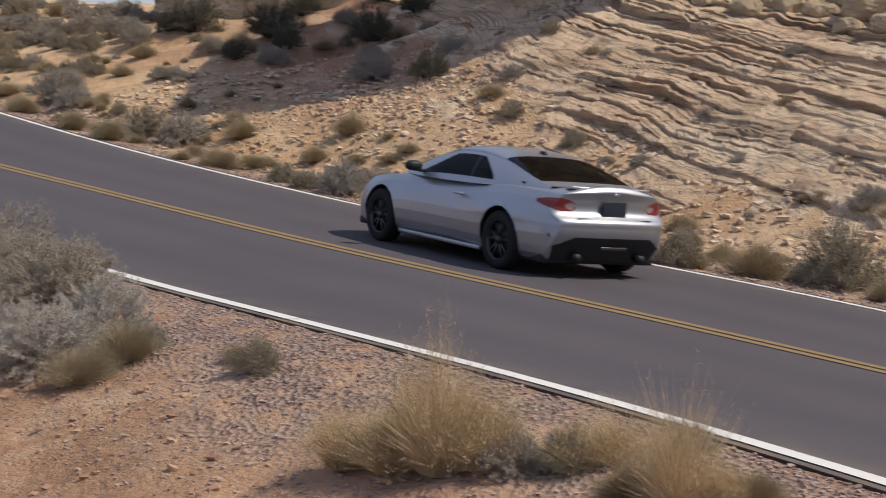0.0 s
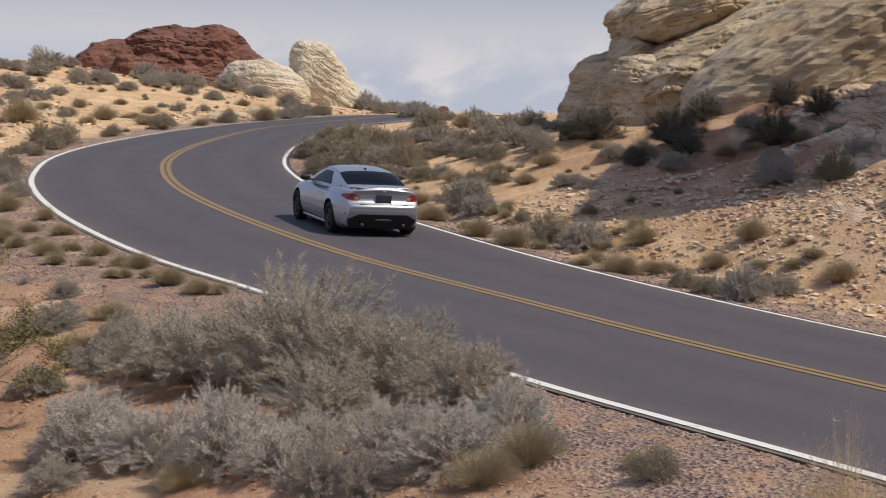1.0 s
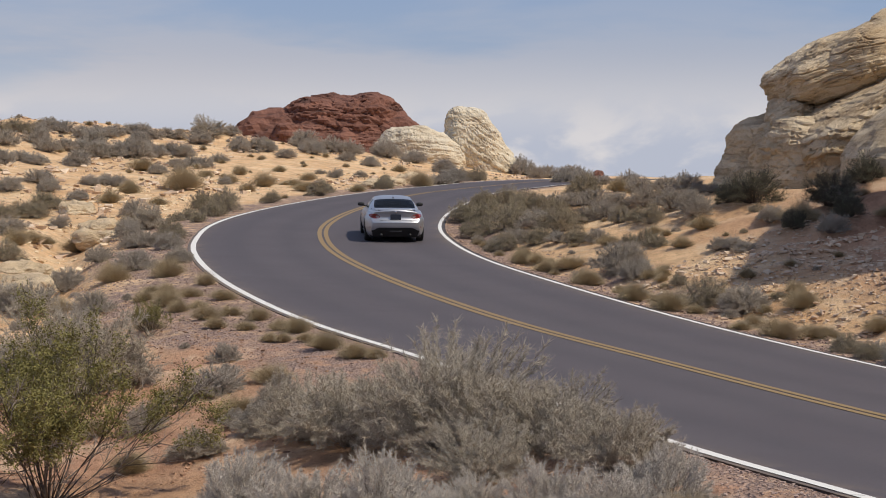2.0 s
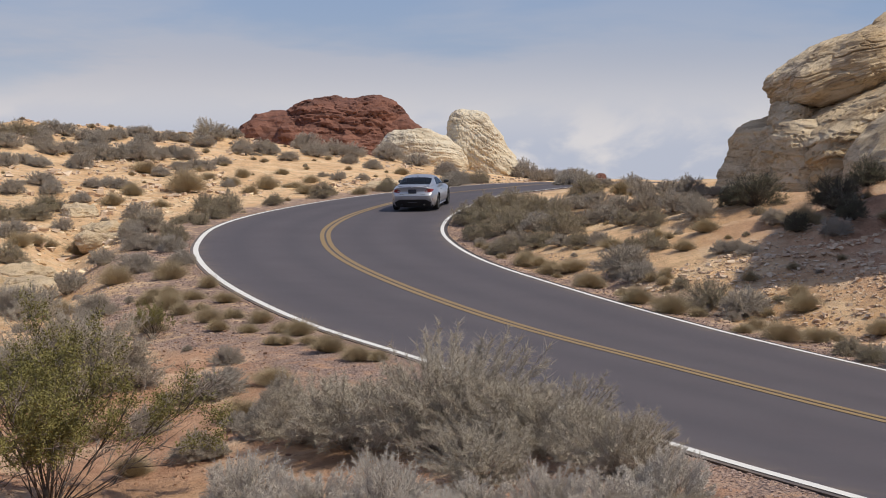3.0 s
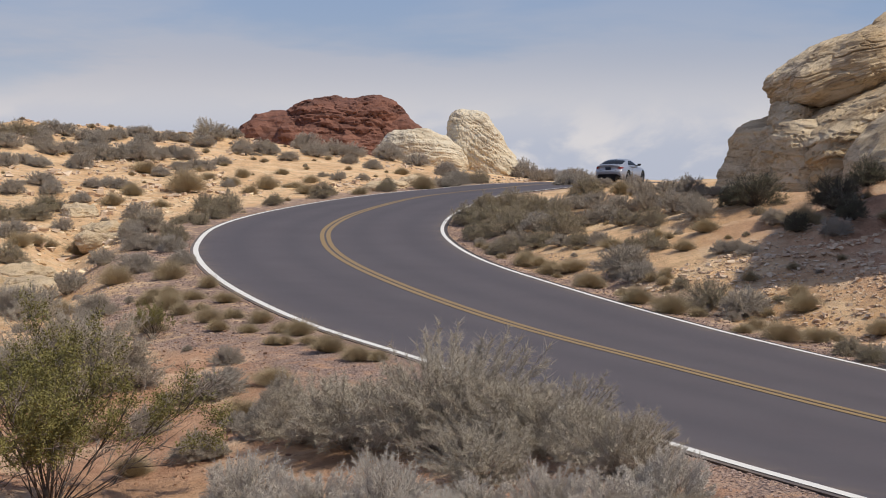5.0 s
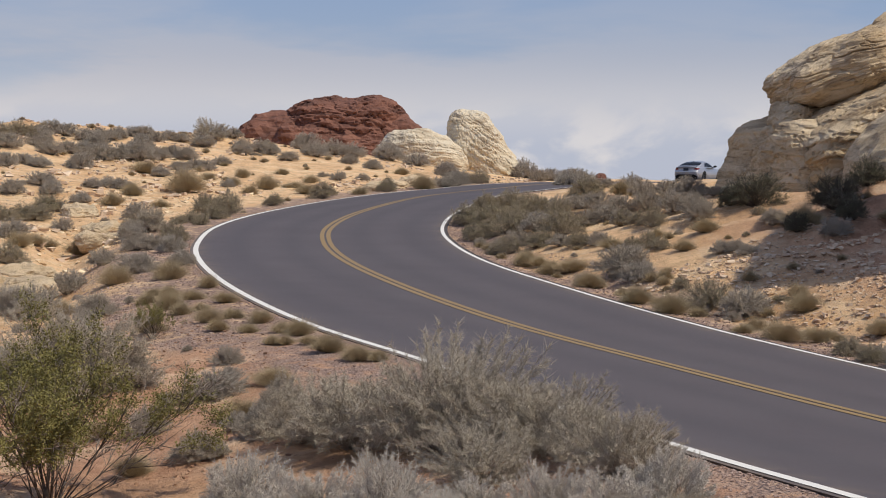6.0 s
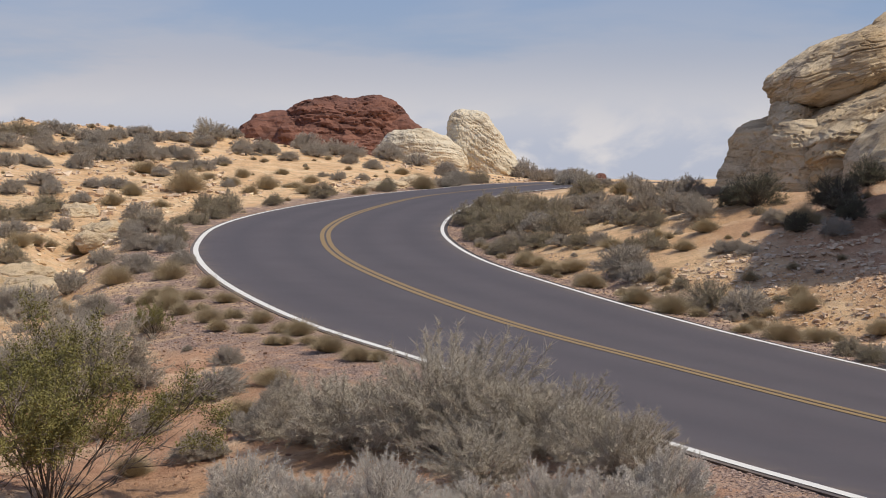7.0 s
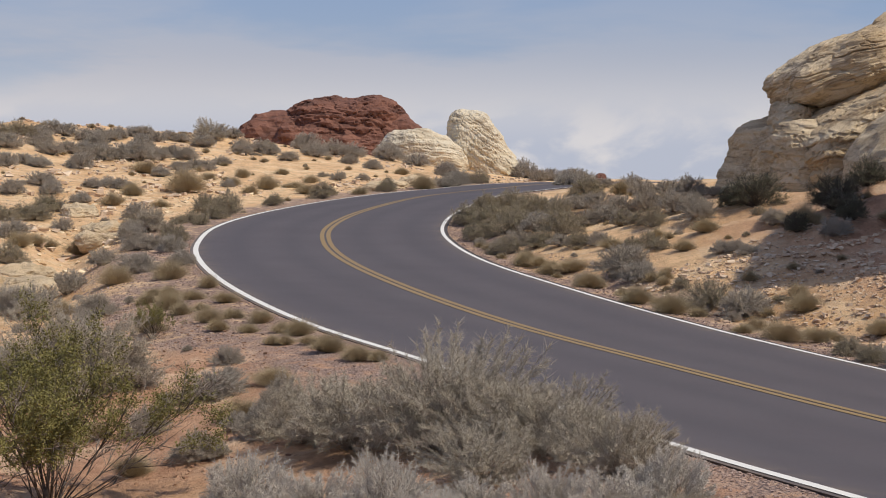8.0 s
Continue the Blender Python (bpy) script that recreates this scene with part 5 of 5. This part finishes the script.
def greenhouse(parent):
    xs = np.linspace(-1.80, 0.98, 260)
    top = curve(xs, [-1.80, -1.6, -1.3, -0.95, -0.6, -0.25, 0.05, 0.35, 0.7, 0.98], [0.945, 0.995, 1.095, 1.20, 1.262, 1.283, 1.262, 1.165, 1.01, 0.885])
    belt = curve(xs, [-1.80, -1.4, -0.9, -0.2, 0.5, 0.98], [0.935, 0.925, 0.895, 0.875, 0.87, 0.875])
    wide = curve(xs, [-1.80, -1.4, -0.9, -0.2, 0.5, 0.98], [0.60, 0.70, 0.765, 0.785, 0.775, 0.70])
    top = np.maximum(top, belt + 0.01)
    a = np.concatenate([np.linspace(0, 0.5, 38), np.linspace(0.5, 1, 30)[1:]])
    X, A = np.meshgrid(xs, a, indexing="ij")
    rise = (top - belt)[:, None]
    rw = wide[:, None] - 0.22 * np.clip(rise / 0.40, 0, 1) - 0.02
    zs = belt[:, None] + rise * 0.80
    q = np.clip(A / 0.5, 0, 1)
    y1 = wide[:, None] + (rw - wide[:, None]) * (0.72 * q + 0.28 * q ** 2)
    z1 = belt[:, None] - 0.02 + (zs - belt[:, None] + 0.02) * (1.12 * q - 0.12 * q ** 2)
    t = np.clip((A - 0.5) / 0.5, 0, 1)
    y2 = rw * np.cos(t * np.pi / 2) ** 0.8
    z2 = zs + (top[:, None] - zs) * np.sin(t * np.pi / 2) ** 0.9
    Y, Z = np.where(A <= 0.5, y1, y2), np.where(A <= 0.5, z1, z2)
    v = np.stack([X, Y, Z], -1).reshape(-1, 3)
    faces = grid_faces(len(xs), len(a))
    fx, fa = X.ravel()[faces].mean(1), A.ravel()[faces].mean(1)
    lo, hi = 0.10, 0.45
    slope = (fa - lo) / (hi - lo)
    win = (fa > lo) & (fa < hi) & (fx < 0.66 - 0.62 * slope) & (fx > -0.92 + 0.40 * slope ** 1.5)
    door = win & (np.abs(fx + 0.50 - 0.08 * slope) > 0.02)
    wind = (fa > 0.55) & (fx > 0.08) & (fx < 0.93)
    back = (fa > 0.56) & (fx > -1.62) & (fx < -0.90)
    shell = ~(win | wind | back)

    def piece(name, mask, mat, both, flip, label=""):
        fs = faces[mask]
        ids = np.unique(fs)
        remap = np.zeros(len(v), int)
        remap[ids] = np.arange(len(ids))
        p, q4 = v[ids], remap[fs]
        if both:
            p, q4 = np.vstack([p, p * [1, -1, 1]]), np.vstack([q4, q4[:, ::-1] + len(ids)])
        if flip:
            p, q4 = p * [1, -1, 1], q4[:, ::-1]
        return mesh_ob(name, p, q4, mat, parent, label)

    piece("roof", shell, M_SILVER, True, False)
    piece("side_window", door, M_TINT, False, False)
    piece("side_window", door, M_TINT, False, True)
    piece("windscreen", wind, M_TINT, True, False)
    piece("rear_window", back, M_TINT, True, False)
    piece("window_trim", win & ~door, M_BLACK, False, False)
    piece("window_trim", win & ~door, M_BLACK, False, True)


def lathe(profile, turns, axis_y=True):
    p = np.array(profile, float)
    t = np.linspace(0, 2 * np.pi, turns, endpoint=False)
    v = np.stack([np.outer(np.cos(t), p[:, 0]), np.repeat(p[None, :, 1], turns, 0), np.outer(np.sin(t), p[:, 0])], -1)
    n = len(p)
    i, j = np.meshgrid(np.arange(turns), np.arange(n - 1), indexing="ij")
    k = (i + 1) % turns
    return v.reshape(-1, 3), np.stack([i * n + j, i * n + j + 1, k * n + j + 1, k * n + j], -1).reshape(-1, 4)


def wheel(parent, x, y):
    hub = new("wheel")
    hub.parent = parent
    hub.location = (x, y, TYRE_R)
    sgn = 1 if y > 0 else -1
    v, f = lathe([(0.215, -0.10), (0.25, -0.107), (0.295, -0.10), (0.313, -0.075), (0.315, 0), (0.313, 0.075), (0.295, 0.10), (0.25, 0.107), (0.215, 0.10)], 40)
    mesh_ob("tyre", v, f, M_TYRE, hub)
    v, f = lathe([(0.218, -0.098), (0.218, 0.098), (0.205, 0.092), (0.195, 0.05), (0.19, -0.06)], 40)
    rim = mesh_ob("rim", v * [1, sgn, 1], f if sgn > 0 else f[:, ::-1], M_RIM, hub)
    v, f = lathe([(0.0, -0.02), (0.15, -0.02), (0.19, 0.0)], 24)
    mesh_ob("brake_disc", v * [1, sgn, 1], f, M_BLACK, hub)
    bm = bmesh.new()
    for k in range(10):
        a = k * math.tau / 10 + (0.09 if k % 2 else -0.09)
        m = Matrix.Rotation(a, 4, "Y") @ Matrix.Translation((0.115, 0.07 * sgn, 0)) @ Matrix.Diagonal((0.18, 0.022, 0.026, 1))
        bmesh.ops.create_cube(bm, size=1, matrix=m)
    bmesh.ops.create_cone(bm, cap_ends=True, segments=20, radius1=0.045, radius2=0.035, depth=0.04, matrix=Matrix.Translation((0, 0.075 * sgn, 0)) @ Matrix.Rotation(radians(90), 4, "X"))
    part("spokes", bm, M_RIM, hub)
    return hub


def rounded(size, at, bevel=0.015, turn=None, taper=None):
    """A block with rounded edges."""
    bm = bmesh.new()
    bmesh.ops.create_cube(bm, size=1, matrix=Matrix.Diagonal((*size, 1)))
    if taper:
        for w in bm.verts:
            if w.co.z < 0:
                w.co.x *= taper[0]
                w.co.y *= taper[1]
    bmesh.ops.bevel(bm, geom=bm.edges[:], offset=bevel, segments=3, affect="EDGES", profile=0.6)
    m = Matrix.Translation(at) @ (turn if turn else Matrix())
    bmesh.ops.transform(bm, matrix=m, verts=bm.verts)
    return bm


def blob(size, at, turn=None, power=2.6):
    bm = bmesh.new()
    bmesh.ops.create_icosphere(bm, subdivisions=3, radius=1)
    for w in bm.verts:
        k = (abs(w.co.x) ** power + abs(w.co.y) ** power + abs(w.co.z) ** power) ** (-1 / power)
        w.co = Vector((w.co.x * size[0], w.co.y * size[1], w.co.z * size[2])) * k
    bmesh.ops.transform(bm, matrix=Matrix.Translation(at) @ (turn if turn else Matrix()), verts=bm.verts)
    return bm


def make_car():
    car = new("sports_coupe")
    tagged(car, "silver two-door sports coupe driving away", "car")
    car_body(car)
    greenhouse(car)
    for x in (AXLE, -AXLE):
        for y in (0.765, -0.765):
            wheel(car, x, y)
            bm = bmesh.new()
            bmesh.ops.create_cone(bm, cap_ends=False, segments=32, radius1=0.356, radius2=0.356, depth=0.34, matrix=Matrix.Translation((x, y * 0.86, 0.325)) @ Matrix.Rotation(radians(90), 4, "X"))
            for fc in [q for q in bm.faces if q.calc_center_median().z < 0.22]:
                bm.faces.remove(fc)
            part("arch_liner", bm, M_BLACK, car, "black wheel arch")
    part("floor", rounded((3.9, 1.5, 0.10), (0, 0, 0.20), 0.03), M_BLACK, car, "black underside")
    part("cabin", rounded((2.1, 1.36, 0.05), (-0.4, 0, 0.935), 0.02), M_SEAT, car, "dark interior")
    for y in (0.36, -0.36):
        part("headrest", rounded((0.12, 0.25, 0.20), (-0.42, y, 1.06), 0.04), M_SEAT, car, "dark headrest")
    part("dashboard", rounded((0.3, 1.2, 0.08), (0.62, 0, 0.95), 0.03), M_SEAT, car, "dark dashboard")
    # rear: black valance, lamps, plate, spoiler
    part("reversing_lamp", rounded((0.03, 0.34, 0.035), (-2.185, 0, 0.345), 0.01), M_RIM, car, "dull reversing lamp")
    for y in (0.42, -0.42):
        bm = bmesh.new()
        bmesh.ops.create_cone(bm, cap_ends=True, segments=20, radius1=0.042, radius2=0.042, depth=0.12, matrix=Matrix.Translation((-2.09, y, 0.235)) @ Matrix.Rotation(radians(90), 4, "Y"))
        part("tailpipe", bm, M_BLACK, car, "dark tailpipe")
    for sgn in (1, -1):
        part("bumper_reflector", rounded((0.03, 0.10, 0.04), (-2.04, 0.70 * sgn, 0.46), 0.01, Matrix.Rotation(radians(-22 * sgn), 4, "Z")), M_LAMP, car, "red reflector")
        # the shade on the mirrors is put into their colour, black on a silver car
        arm = part("door_mirror", blob((0.07, 0.105, 0.06), (0.50, 0.90 * sgn, 0.965)), M_BLACK, car, "door mirror coloured dark for its shade")
        part("mirror_foot", rounded((0.07, 0.16, 0.03), (0.53, 0.80 * sgn, 0.915), 0.01), M_BLACK, arm)
        part("door_handle", rounded((0.19, 0.03, 0.03), (-0.42, 0.852 * sgn, 0.735), 0.012), M_SILVER, car, "silver door handle")
        part("sill", rounded((1.75, 0.04, 0.05), (0.0, 0.80 * sgn, 0.18), 0.018), M_SILVER, car, "silver side skirt")
    part("number_plate", rounded((0.02, 0.31, 0.155), (-2.142, 0, 0.755), 0.006), M_PLATE, car, "plain dark plate")
    part("badge", blob((0.010, 0.038, 0.02), (-2.165, 0, 0.905)), M_CHROME, car, "chrome oval badge")
    lip = rounded((0.13, 1.02, 0.026), (-2.075, 0, 0.985), 0.012, Matrix.Rotation(radians(10), 4, "Y"))
    for w in lip.verts:
        w.co.x += 0.13 * (abs(w.co.y) / 0.62) ** 2.5
        w.co.z -= 0.055 * (abs(w.co.y) / 0.62) ** 2
    part("spoiler_lip", lip, M_SILVER, car)
    part("boot_gap", rounded((0.012, 0.96, 0.010), (-2.165, 0, 0.648), 0.003), M_BLACK, car, "dark boot lid gap")
    part("aerial", rounded((0.09, 0.03, 0.04), (-0.78, 0, 1.25), 0.012, taper=(1.5, 1.2)), M_BLACK, car, "dark roof aerial")
    return car


car = make_car()


# ---- what moves ----
def motions():
    rows = []
    for t, s, u, slip in DRIVE:
        p, q = road_at(np.array([s - 1.285, s + 1.285]), np.array([u, u]), 0.0)
        l, r = road_at(np.array([s, s]), np.array([u - 0.8, u + 0.8]), 0.0)
        fwd = Vector(q - p).normalized()
        left = Vector(l - r).normalized()
        up = fwd.cross(left).normalized()
        left = up.cross(fwd)
        m = Matrix((fwd, left, up)).transposed().to_4x4() @ pose(0, 0, 0, 0, 0, slip)
        m.translation = Vector((p + q) / 2)
        rows.append((t, m))
    walk(car, rows)
    # the wheels roll by the way gone, a little under a quarter turn from row to row
    times, ways = [d[0] for d in DRIVE], [d[1] for d in DRIVE]
    for hub in [o for o in car.children if o.name.startswith("wheel")]:
        rolls = []
        for k in range(8 * FPS + 1):
            turn = (float(np.interp(k / FPS, times, ways)) - ways[0]) / TYRE_R * 0.8
            rolls.append((k / FPS, pose(*hub.location) @ Matrix.Rotation(turn, 4, "Y")))
        walk(hub, rolls)


motions()
